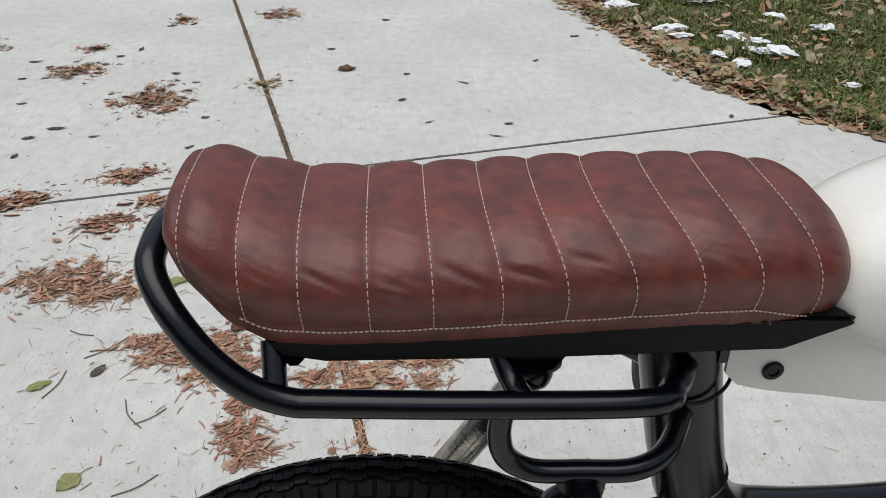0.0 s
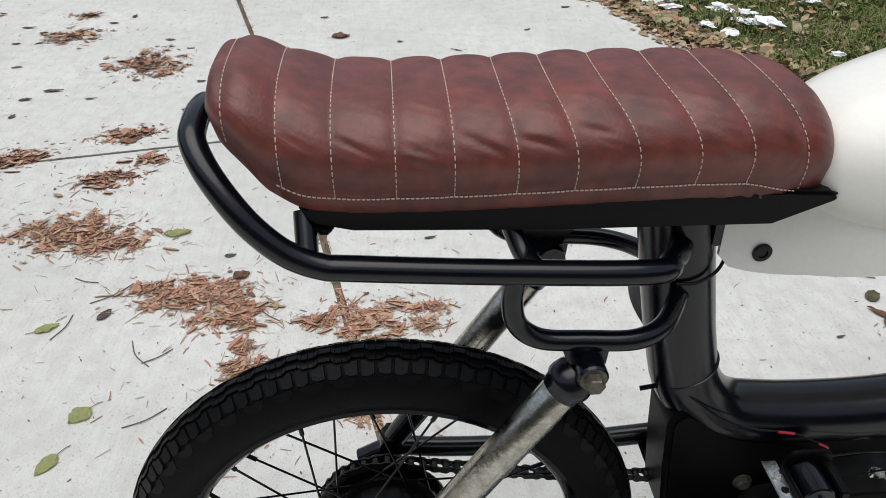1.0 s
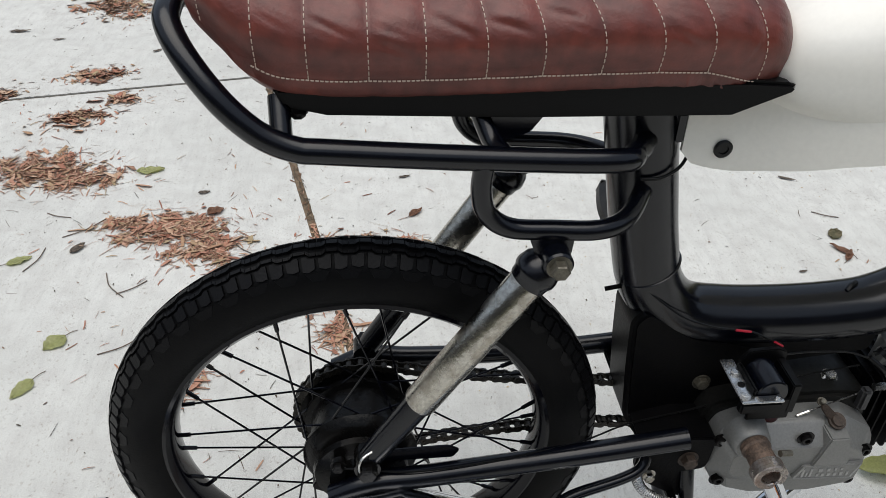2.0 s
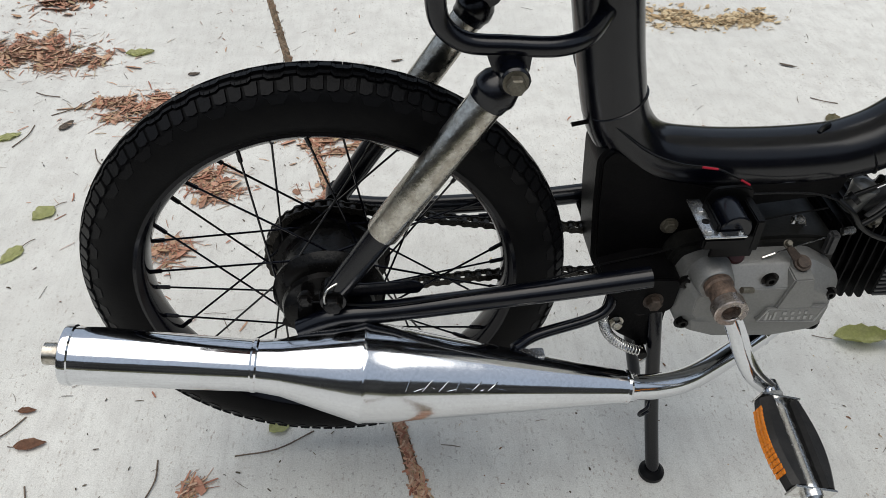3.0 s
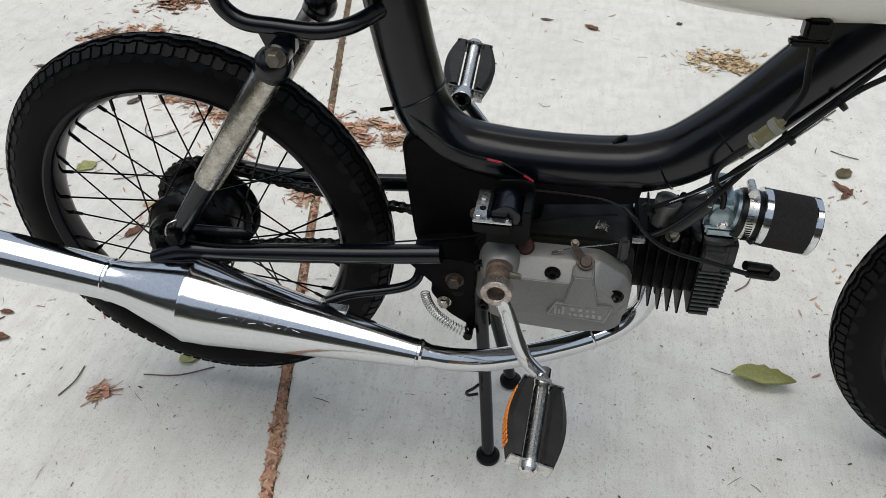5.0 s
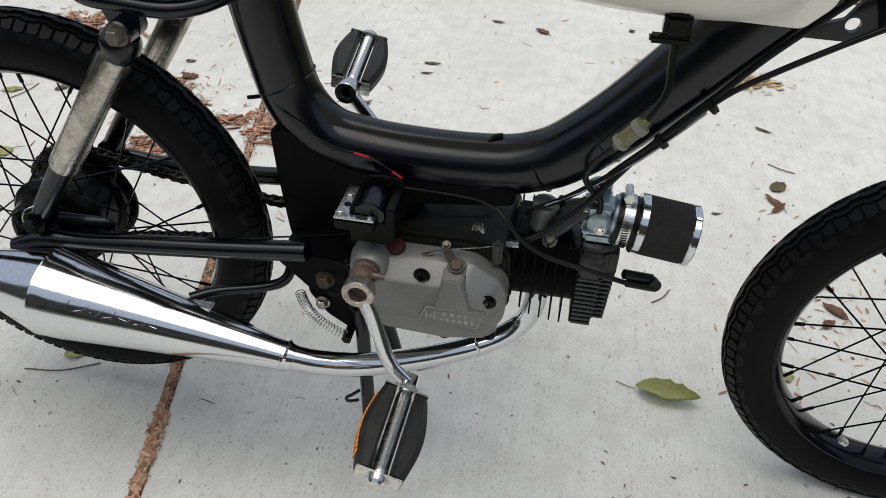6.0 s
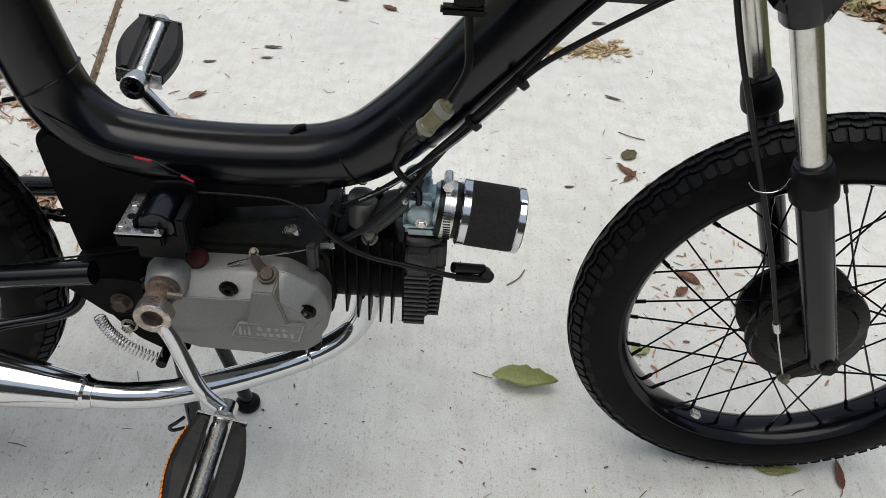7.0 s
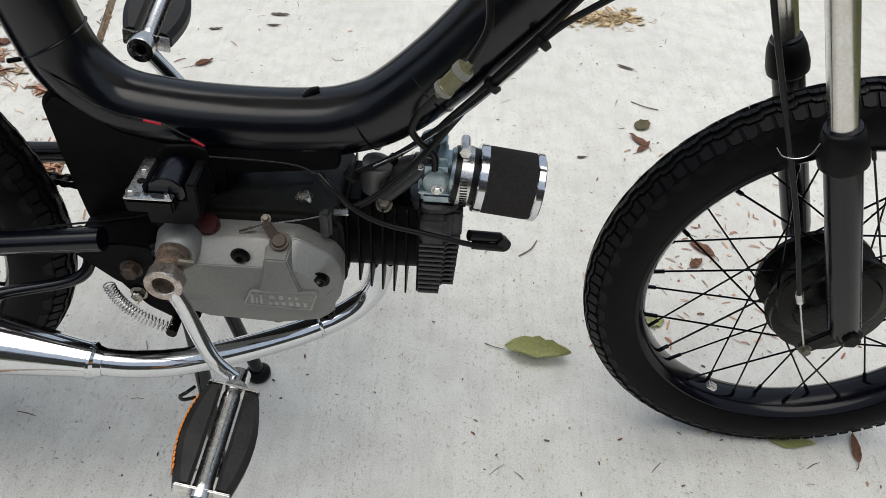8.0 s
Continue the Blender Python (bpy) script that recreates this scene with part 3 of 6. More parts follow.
def seat_section(x):
    """Half width, top and bottom of the cushion at x."""
    w = curve_at(x, [(-0.099, 0.046), (-0.093, 0.062), (-0.082, 0.075), (-0.06, 0.084), (0.0, 0.090), (0.10, 0.092), (0.22, 0.090), (0.30, 0.085), (0.338, 0.079), (0.357, 0.069), (0.368, 0.054), (0.374, 0.042)])
    top = curve_at(x, [(-0.099, 0.814), (-0.095, 0.827), (-0.085, 0.832), (-0.072, 0.832), (-0.05, 0.824), (-0.016, 0.813), (0.05, 0.809), (0.15, 0.811), (0.25, 0.8125), (0.30, 0.811), (0.330, 0.807), (0.353, 0.797), (0.367, 0.780), (0.374, 0.762)])
    low = curve_at(x, [(-0.099, 0.797), (-0.088, 0.790), (-0.074, 0.778), (-0.058, 0.761), (-0.03, 0.748), (0.05, 0.745), (0.2, 0.7465), (0.29, 0.744), (0.335, 0.7335), (0.37, 0.730), (0.391, 0.730)])
    return w, top, low


def seam_x(q, n):
    """The seams lean back towards the top of the cushion."""
    return q - 0.020 * min(max((q - 0.06) / 0.16, 0.0), 1.0) * n ** 2.6


def seat_point(x, s):
    """s from 0 at the near welt over the top to 1 at the far welt."""
    w, top, low = seat_section(x)
    a = math.pi * s
    c, n = math.cos(a), max(math.sin(a), 0.0)
    y = -w * math.copysign(abs(c) ** 0.70, c)
    y *= 1 - 0.15 * (1 - n) ** 4
    z = low + (top - low) * n ** 0.76
    near = min(abs(x - seam_x(q, n)) for q in SEAMS)
    puff = 1 - math.exp(-(near / 0.0070) ** 1.3)
    d = 0.0030 * puff - 0.0030
    side = max(0.0, 1 - n * 1.15)
    fold = -0.0011 * side * max(0.0, 1 - abs(math.sin(x * 72 + s * 26 + 1.2) * 1.7)) * (0.6 + noise.noise((x * 19, 3.7, 0.2)))
    for xa, sa, xb, sb in ((-0.016, 0.24, 0.028, 0.13), (0.018, 0.16, 0.075, 0.06), (0.066, 0.26, 0.118, 0.14), (0.100, 0.17, 0.118, 0.10), (0.112, 0.22, 0.160, 0.14), (0.160, 0.24, 0.190, 0.20), (0.252, 0.16, 0.288, 0.04), (0.318, 0.02, 0.330, 0.12)):
        t = (x - xa) / (xb - xa)
        if -0.1 < t < 1.1:
            off = s - (sa + (sb - sa) * t)
            fade = max(0.0, 1 - (2 * t - 1) ** 2)
            fold += fade * (0.0007 * math.exp(-((off - 0.036) / 0.026) ** 2) - 0.0011 * math.exp(-(off / 0.015) ** 2))
    wr = 0.0007 * noise.noise((x * 22, s * 6, 1.3)) + 0.0006 * noise.noise((x * 60 + s * 30, s * 20, 4.1)) + fold
    d = (d + wr * puff) * (0.3 + 0.7 * min(1.0, n * 1.6))
    return Vector((x, 0.008 + y * (1 + d / 0.08), z + d * n))


bm = bmesh.new()
NX = 260
xs = [SEAT0 + (SEAT1 - SEAT0) * i / NX for i in range(NX + 1)]
ss = [i / 112 for i in range(113)]
rows = [[bm.verts.new(seat_point(x, s)) for s in ss] for x in xs]
for a, b in zip(rows, rows[1:]):
    for k in range(len(ss) - 1):
        bm.faces.new((a[k], a[k + 1], b[k + 1], b[k]))
# lower skirt below the welt
for side in (0, -1):
    prev = None
    for i in range(NX + 1):
        p = rows[i][side].co
        ripple = 0.0012 * noise.noise((p.x * 45, 7, side)) + 0.0022 * max(0.0, (p.x - 0.22) / 0.1) * noise.noise((p.x * 150, 2, side))
        drop = 1 - 0.75 * min(max((p.x - 0.318) / 0.04, 0.0), 1.0)
        q = bm.verts.new((p.x * 0.99 + 0.002, p.y * 1.01 + ripple, p.z - 0.010 * drop))
        r = bm.verts.new((p.x * 0.97 + 0.005, p.y * 0.76, p.z - 0.024 * drop))
        if prev:
            bm.faces.new((prev[0], rows[i][side], q, prev[1]))
            bm.faces.new((prev[1], q, r, prev[2]))
        prev = (rows[i][side], q, r)
bm.faces.new([v for v in rows[0]])
bm.faces.new([v for v in rows[-1]][::-1])
seat = part("seat", bm, M_LEATHER, moped, "dark brown leather tuck-and-roll banana seat", 60)
bm = bmesh.new()
for q in SEAMS:
    fine = [seat_point(seam_x(q, math.sin(math.pi * i / 600)), i / 600) for i in range(601)]
    run, a = 0.0, None
    for i in range(1, 601):
        step = (fine[i] - fine[i - 1]).length
        phase = run % 0.0054
        if a is None and phase < 0.0030:
            a = i - 1
        elif a is not None and phase >= 0.0030:
            m = (a + i) // 2
            out = Vector((0, fine[m].y - 0.008, (fine[m].z - 0.765) * 1.3)).normalized() * 0.0008
            tube(bm, [fine[a] + out * 0.3, fine[m] + out, fine[i] + out * 0.3], 0.00046, 5)
            a = None
        run += step
for sg in (0.0, 1.0):
    n = 110
    for i in range(n):
        x0 = -0.052 + 0.386 * (i + 0.15) / n
        x1 = -0.052 + 0.386 * (i + 0.75) / n
        a, b = seat_point(x0, sg), seat_point(x1, sg)
        out = Vector((0, -0.0012 if sg == 0 else 0.0012, 0.0003))
        tube(bm, [a + out * 0.5, (a + b) / 2 + out, b + out * 0.5], 0.00065, 5)
tagged(part("stitching", bm, M_THREAD, seat, "pale tan stitching along the seams", 60), kind="stuff")
pan = [(-0.040, 0.738), (-0.030, 0.722), (0.0, 0.7145), (0.15, 0.7085), (0.322, 0.706), (0.367, 0.7245), (0.371, 0.729), (0.366, 0.733), (0.33, 0.736), (0.0, 0.738)]
seat_pan = part("seat_pan", prism(pan, -0.064, 0.060, 0.003), M_PAN, seat, "matt black seat pan", 35)
part("pan_screw", bar([(0.364, -0.050, 0.727), (0.3665, -0.051, 0.719)], 0.0016, 8), M_ZINC, seat)

# rack hoops behind and under the seat
hoop = [(0.275, -0.010, 0.667), (0.266, -0.032, 0.668), (0.250, -0.058, 0.672), (0.226, -0.077, 0.676), (0.112, -0.080, 0.684), (0.0, -0.080, 0.693), (-0.024, -0.080, 0.696), (-0.047, -0.079, 0.7065), (-0.066, -0.076, 0.7225), (-0.083, -0.069, 0.741), (-0.101, -0.054, 0.763), (-0.112, -0.035, 0.778), (-0.114, -0.014, 0.783)]
hoop = hoop + [(x, -y, z) for x, y, z in hoop[::-1]]
rack = part("seat_rack", bar(hoop, 0.0102, 16, 6), M_BLACK, moped, "black bent tube rack hoop round the seat", 60)
for sg in (-1, 1):
    part("lower_loop", bar([(0.121, sg * 0.080, 0.682), (0.119, sg * 0.080, 0.655), (0.125, sg * 0.080, 0.632), (0.145, sg * 0.080, 0.617), (0.18, sg * 0.080, 0.6135), (0.222, sg * 0.079, 0.611), (0.250, sg * 0.064, 0.612), (0.272, sg * 0.032, 0.616), (0.284, sg * 0.010, 0.618)], 0.0088, 14, 6), M_BLACK, rack, "", 60)
    part("strut", bar([(-0.036, sg * 0.050, 0.726), (-0.034, sg * 0.078, 0.694)], 0.0085, 12), M_BLACK, rack)
    part("seat_post_stay", bar([(0.118, sg * 0.040, 0.712), (0.128, sg * 0.060, 0.690), (0.136, sg * 0.076, 0.684)], 0.0085, 12, 4), M_BLACK, rack, "", 60)
    part("gusset", prism([(0.125, 0.712), (0.172, 0.711), (0.160, 0.694), (0.138, 0.684)], sg * 0.058, sg * 0.050, 0.001), M_BLACK, rack)
    part("shock_mount", prism(rounded([(0.160, 0.612), (0.200, 0.611), (0.198, 0.588), (0.186, 0.577), (0.172, 0.580)], 0.006), sg * 0.087, sg * 0.075, 0.0015), M_BLACK, rack)
hexbolt((-0.022, -0.056, 0.716), (0, 0, -1), 0.006, 0.005, M_GRIME, rack)
hexbolt((0.0, -0.030, 0.712), (0, 0, -1), 0.011, 0.006, M_BLACK, rack)

# rear shock absorbers and swing arm
TOP, LOW = Vector((0.184, 0, 0.592)), Vector((0.017, 0, 0.343))
for sg in (-1, 1):
    y = sg * 0.082
    a, b = Vector((TOP.x, y, TOP.z)), Vector((LOW.x, y - 0.004, LOW.z))
    d = (b - a).normalized()
    ln = (b - a).length
    shock = part("rear_shock", lathe([(0.026, 0.0), (0.026, 0.0150), (0.03, 0.0166), (0.203, 0.0168), (0.206, 0.0160), (0.206, 0.0)], a, d, 28), M_STEEL, moped, "worn steel rear shock absorber sleeve", 30)
    part("shock_body", lathe([(0.204, 0.0), (0.204, 0.0140), (0.28, 0.0130), (ln + 0.004, 0.0122), (ln + 0.004, 0)], a, d, 24), M_BLACK, shock, "", 30)
    part("shock_cap", lathe([(0.008, 0.0), (0.008, 0.014), (0.014, 0.0185), (0.022, 0.0205), (0.026, 0.0205), (0.030, 0.0185), (0.036, 0.0178), (0.036, 0)], a, d, 24), M_BLACK, shock, "black shock absorber cap", 30)
    part("shock_eye", lathe([(-0.014, 0.0), (-0.014, 0.0125), (0.020, 0.0130), (0.022, 0.0115), (0.022, 0)], (a.x, y, a.z), (0, sg, 0), 24), M_BLACK, shock, "", 30)
    hexbolt((a.x, y + sg * 0.022, a.z), (0, sg, 0), 0.0082, 0.010, M_DULL, shock, "dull steel hex bolt", name="shock_bolt")
    part("lower_eye", lathe([(-0.012, 0.0), (-0.012, 0.0135), (0.012, 0.0135), (0.012, 0)], (b.x, b.y, b.z), (0, 1, 0), 20), M_GRIME, shock)
    hexbolt((b.x, b.y + sg * 0.012, b.z), (0, sg, 0), 0.0100, 0.010, M_GRIME, shock, "oily hex bolt")
    y = sg * 0.094
    arm = part("swing_arm", bar([(-0.020, y, 0.300), (0.02, y, 0.318), (0.07, y if sg < 0 else 0.092, 0.322 if sg < 0 else 0.315), (0.15, y if sg < 0 else 0.083, 0.331 if sg < 0 else 0.321), (0.25, y if sg < 0 else 0.074, 0.3425 if sg < 0 else 0.3325), (0.346, y if sg < 0 else 0.068, 0.3555 if sg < 0 else 0.347)], 0.0118, 16, 5), M_BLACK, moped, "satin black tubular swing arm", 60)
    part("pivot_plate", prism(rounded([(0.300, 0.330), (0.350, 0.343), (0.388, 0.34), (0.385, 0.29), (0.345, 0.285)], 0.01), sg * 0.032, sg * 0.084, 0.003), M_FINS, arm)
    part("axle_plate", prism(rounded([(-0.045, 0.285), (-0.02, 0.325), (0.02, 0.335), (0.03, 0.30), (0.0, 0.262)], 0.008), sg * 0.0715, sg * 0.0665, 0.001), M_GRIME, arm)
    hexbolt((REAR.x, REAR.y + sg * 0.062, REAR.z), (0, sg, 0), 0.012, 0.012, M_GRIME, arm, name="axle_nut")
    if sg < 0:
        part("chain_adjuster", prism(rounded([(0.03, 0.350), (0.10, 0.352), (0.112, 0.345), (0.105, 0.334), (0.03, 0.334)], 0.004), sg * 0.082, sg * 0.079, 0.0008), M_BLACK, arm)
hexbolt((0.360, -0.084, 0.309), (0, -1, 0), 0.0085, 0.009, M_DARKRUST, moped, "brownish steel pivot nut", name="pivot_nut")
part("hose_clip", bar([(0.024, -0.094, 0.366), (0.012, -0.100, 0.361), (0.009, -0.104, 0.349), (0.016, -0.104, 0.342)], 0.0013, 8, 5), M_ZINC, moped)

# brake arm and cable at the rear hub
part("brake_plate", lathe([(0, 0), (0, 0.050), (0.006, 0.048), (0.010, 0.030), (0.016, 0.024), (0.016, 0)], (0, -0.046, 0.287), (0, -1, 0), 40), M_GRIME, moped, "dull black drum brake plate", 30).matrix_basis = HUB
part("brake_arm", prism(rounded([(-0.036, 0.262), (-0.028, 0.325), (-0.016, 0.328), (-0.014, 0.27)], 0.006), -0.066, -0.060, 0.001), M_GRIME, moped).matrix_basis = HUB
hexbolt((-0.022, -0.066, 0.318), (0, -1, 0), 0.006, 0.006, M_GRIME, moped).matrix_basis = HUB
part("brake_cable", bar([(-0.01, -0.089, 0.336), (0.08, -0.10, 0.338), (0.22, -0.088, 0.348), (0.298, -0.055, 0.338), (0.379, -0.05, 0.353), (0.468, -0.05, 0.388), (0.541, -0.05, 0.403)], 0.0011, 6, 6), M_HOSE, moped)

# chain on the far side
sprocket = part("sprocket", lathe([(0, 0.02), (0, 0.068), (0.003, 0.068), (0.003, 0.02)], (REAR.x, REAR.y + 0.036, REAR.z), (0, 1, 0), 40), M_GRIME, moped, "greasy black rear sprocket", 30)
chain = part("chain", box((0.380, REAR.y + 0.0385, 0.326), (0.010, 0.006, 0.010), 0.001), M_GRIME, moped, "oily black roller chain")
links = []
c0, r0, c1, r1 = Vector((REAR.x, 0, REAR.z)), 0.071, Vector((0.385, 0, 0.290)), 0.036
u = (c1 - c0).normalized()
nrm = Vector((-u.z, 0, u.x))
path = []
for i in range(31):
    t = i / 30
    p = (c0 + nrm * r0) * (1 - t) + (c1 + nrm * r1) * t
    p.z -= 0.009 * math.sin(math.pi * t)
    path.append(p)
low_run = []
for i in range(31):
    t = i / 30
    p = (c0 - nrm * r0) * t + (c1 - nrm * r1) * (1 - t)
    p.z += 0.018 * math.sin(math.pi * t)
    low_run.append(p)
path += low_run
base = math.atan2(-nrm.z, -nrm.x)
for i in range(1, 18):
    a = base - math.pi * i / 18
    path.append(c0 + r0 * Vector((math.cos(a), 0, math.sin(a))))
for i, p in enumerate(path):
    q = path[(i + 1) % len(path)]
    if (q - p).length > 0.03:
        continue
    m = Matrix.Translation(((p.x + q.x) / 2, REAR.y + 0.0385, (p.z + q.z) / 2)) @ Matrix.Rotation(-math.atan2(q.z - p.z, q.x - p.x), 4, "Y")
    if len(links) < 2:
        # outer and inner links take turns: two waisted plates on their rollers
        w = 0.0064 if not links else 0.0048
        half = [(0.0064 + 0.0047 * math.cos(radians(g)), 0.0047 * math.sin(radians(g))) for g in (-100, -60, -20, 20, 60, 100)]
        waist = half + [(0.0, 0.0034)] + [(-x_, -z_) for x_, z_ in half] + [(0.0, -0.0034)]
        b2 = joined(prism(waist, -w, -w + 0.0014), prism(waist, w - 0.0014, w))
        for e in (-0.0064, 0.0064):
            lathe([(-w - 0.0006, 0), (-w - 0.0006, 0.0019), (-w + 0.001, 0.0019), (-w + 0.001, 0.0037), (w, 0.0037), (w, 0)], (e, 0, 0), (0, 1, 0), 8, b2)
        link = part("chain_link", b2, M_CHAIN, chain, "", 30)
        link.matrix_basis = m
        links.append(link)
    else:
        again(links[i % 2], m)

# exhaust
axis0, axis1 = Vector((-0.262, -0.122, 0.312)), Vector((0.330, -0.142, 0.236))
ax = axis1 - axis0
L = ax.length
ax.normalize()
exhaust = part("exhaust", lathe([(0.018, 0.0), (0.018, 0.029), (0.05, 0.0295), (0.188, 0.0268), (0.194, 0.0268), (0.196, 0.0278), (0.199, 0.0278), (0.201, 0.0268), (0.225, 0.030), (0.304, 0.0524), (0.306, 0.0533), (0.309, 0.0533), (0.311, 0.0526), (0.335, 0.0512), (0.36, 0.0478), (L - 0.014, 0.0188), (L - 0.006, 0.0180), (L - 0.005, 0.0190), (L - 0.002, 0.0190), (L + 0.001, 0.0165), (L + 0.008, 0.0144), (L + 0.008, 0)], axis0, ax, 64), M_CHROME, moped, "polished chrome expansion chamber exhaust", 22)
part("end_cap", lathe([(0.010, 0), (0.011, 0.026), (0.013, 0.0300), (0.015, 0.0306), (0.021, 0.0306), (0.0225, 0.0292), (0.0225, 0)], axis0, ax, 48), M_CHROME, exhaust, "", 30)
part("tail_pipe", lathe([(-0.006, 0.0078), (-0.007, 0.0085), (-0.007, 0.0112), (0.012, 0.0115), (0.012, 0.0078), (-0.006, 0.0078)], axis0, ax, 24), M_STEEL, exhaust, "", 30)
pipe = [axis1, (0.365, -0.134, 0.225), (0.41, -0.116, 0.213), (0.47, -0.076, 0.197), (0.531, -0.036, 0.191), (0.572, -0.014, 0.204), (0.595, -0.005, 0.236), (0.602, -0.002, 0.292)]
part("header_pipe", bar(pipe, 0.0142, 24, 8), M_CHROME, exhaust, "curved chrome header pipe", 60)
part("pipe_collar", lathe([(-0.002, 0.0142), (0, 0.0156), (0.002, 0.0142)], (0.531, -0.036, 0.191), (0.84, 0.53, 0.07), 24), M_CHROME, exhaust, "", 60)
outward = Vector((0.0, -0.80, 0.60))
around = ax.cross(outward).normalized()
for k in range(12):
    s0 = 0.352 + 0.0085 * k
    s1 = s0 + (0.0095 if k % 3 else 0.004)
    h0, h1 = 0.0065 - 0.0003 * k, -0.0060 + 0.0085 * (k % 2)
    if k % 4 == 3:
        h0 = 0.001
    a = axis0 + ax * s0 + outward * (0.0490 - (s0 - 0.352) * 0.130) + around * h0
    b = axis0 + ax * s1 + outward * (0.0490 - (s1 - 0.352) * 0.130) + around * h1
    part("engraving", bar([a, (a + b) / 2 + outward * 0.0008, b], 0.00038, 5), M_CHROME, exhaust)
part("exhaust_bracket", bar([(0.205, -0.116, 0.279), (0.232, -0.100, 0.281), (0.290, -0.088, 0.289), (0.312, -0.082, 0.300), (0.318, -0.070, 0.320)], 0.0062, 12, 6), M_BLACK, exhaust, "black bent exhaust stay", 60)
part("stay_plate", box((0.218, -0.124, 0.2785), (0.036, 0.014, 0.003), 0.001), M_ZINC, exhaust, "bright steel stay plate")

# engine
engine = part("engine", prism(rounded([(0.376, 0.335), (0.386, 0.362), (0.42, 0.368), (0.53, 0.370), (0.566, 0.362), (0.570, 0.28), (0.51, 0.258), (0.41, 0.265)], 0.012), -0.058, 0.070, 0.005), M_ALLOY_SHADED, moped, "oily grey two-stroke engine crankcase, colour darkened for the frame tube's shade", 35)


def stack(loops):
    """A closed body through equal outlines (y, outline) from back to front."""
    bm = bmesh.new()
    rings = [[bm.verts.new((x, y, z)) for x, z in line] for y, line in loops]
    n = len(rings[0])
    for a, b in zip(rings, rings[1:]):
        for i in range(n):
            bm.faces.new((a[i], a[(i + 1) % n], b[(i + 1) % n], b[i]))
    bm.faces.new(rings[0][::-1])
    bm.faces.new(rings[-1])
    return bm


cover_line = [(0.386, 0.335), (0.392, 0.350), (0.410, 0.3585), (0.495, 0.3585), (0.528, 0.3575), (0.560, 0.338), (0.568, 0.322), (0.567, 0.285), (0.553, 0.258), (0.505, 0.248), (0.430, 0.252), (0.395, 0.266), (0.384, 0.290)]
face_line = [(0.399, 0.325), (0.405, 0.333), (0.418, 0.337), (0.495, 0.337), (0.523, 0.336), (0.543, 0.322), (0.549, 0.312), (0.549, 0.303), (0.542, 0.300), (0.505, 0.297), (0.430, 0.2955), (0.405, 0.297), (0.399, 0.305)]


def shrunk(line, d):
    cx, cz = 0.476, 0.306
    return [(cx + (x - cx) * (1 - d / 0.09), cz + (z - cz) * (1 - d / 0.053)) for x, z in line]


cover = part("clutch_cover", bevelled(stack([(-0.056, rounded(cover_line, 0.005, 3)), (-0.079, rounded(shrunk(cover_line, 0.0008), 0.005, 3)), (-0.0835, rounded(shrunk(cover_line, 0.0036), 0.005, 3)), (-0.1010, rounded(face_line, 0.002, 3))]), 0.0009, 2, 20), M_ALLOY, engine, "grey cast alloy engine side cover", 30)


def facet(outline, y0, y1, inset):
    """A raised field with sloping sides."""
    bm = bmesh.new()
    cx = sum(p[0] for p in outline) / len(outline)
    cz = sum(p[1] for p in outline) / len(outline)
    a = [bm.verts.new((x, y0, z)) for x, z in outline]
    b = [bm.verts.new((x + (cx - x) * inset, y1, z + (cz - z) * inset)) for x, z in outline]
    n = len(a)
    bm.faces.new(b)
    bm.faces.new(a[::-1])
    for i in range(n):
        bm.faces.new((a[i], a[(i + 1) % n], b[(i + 1) % n], b[i]))
    return bevelled(bm, 0.0015, 2, 15)


part("cover_rib", facet([(0.4975, 0.354), (0.5215, 0.354), (0.535, 0.303), (0.486, 0.303)], -0.084, -0.1045, 0.14), M_ALLOY, cover)
part("cover_skirt", stack([(-0.086, [(0.392, 0.296), (0.470, 0.299), (0.562, 0.301), (0.560, 0.270), (0.549, 0.261), (0.505, 0.252), (0.432, 0.256), (0.400, 0.268)]), (-0.0950, [(0.402, 0.293), (0.470, 0.2955), (0.556, 0.298), (0.554, 0.272), (0.545, 0.265), (0.503, 0.257), (0.434, 0.261), (0.407, 0.271)])]), M_ALLOY, cover, "", 20)
part("crank_boss", lathe([(0.0, 0.0235), (0.010, 0.0215), (0.021, 0.0195), (0.023, 0.0175), (0.023, 0.0)], (0.415, -0.080, 0.347), (0, -1, 0), 36), M_ALLOY, cover)
part("lever_seat", lathe([(0.0, 0.0125), (0.014, 0.0110), (0.017, 0.0095), (0.017, 0)], (0.511, -0.0765, 0.342), (0, -0.5, 0.87), 24), M_ALLOY, cover)
badge = part("badge", prism(rounded([(0.472, 0.290), (0.481, 0.3085), (0.548, 0.310), (0.541, 0.286)], 0.002), -0.1040, -0.088, 0.001), M_ALLOY, cover, "raised cast nameplate")
for x0, w, z, h in ((0.4825, 0.0030, 0.298, 0.013), (0.4870, 0.0022, 0.296, 0.008), (0.4915, 0.0030, 0.298, 0.013), (0.502, 0.005, 0.3015, 0.0045), (0.511, 0.004, 0.3015, 0.005), (0.519, 0.003, 0.3015, 0.0045), (0.526, 0.003, 0.3015, 0.0045), (0.500, 0.003, 0.2935, 0.005), (0.506, 0.004, 0.2935, 0.005), (0.513, 0.004, 0.2935, 0.005), (0.520, 0.004, 0.2935, 0.005), (0.527, 0.004, 0.2935, 0.006), (0.534, 0.003, 0.2935, 0.007)):
    part("badge_bar", box((x0, -0.1042, z), (w, 0.0010, h), 0.0003), M_BADGE, badge)

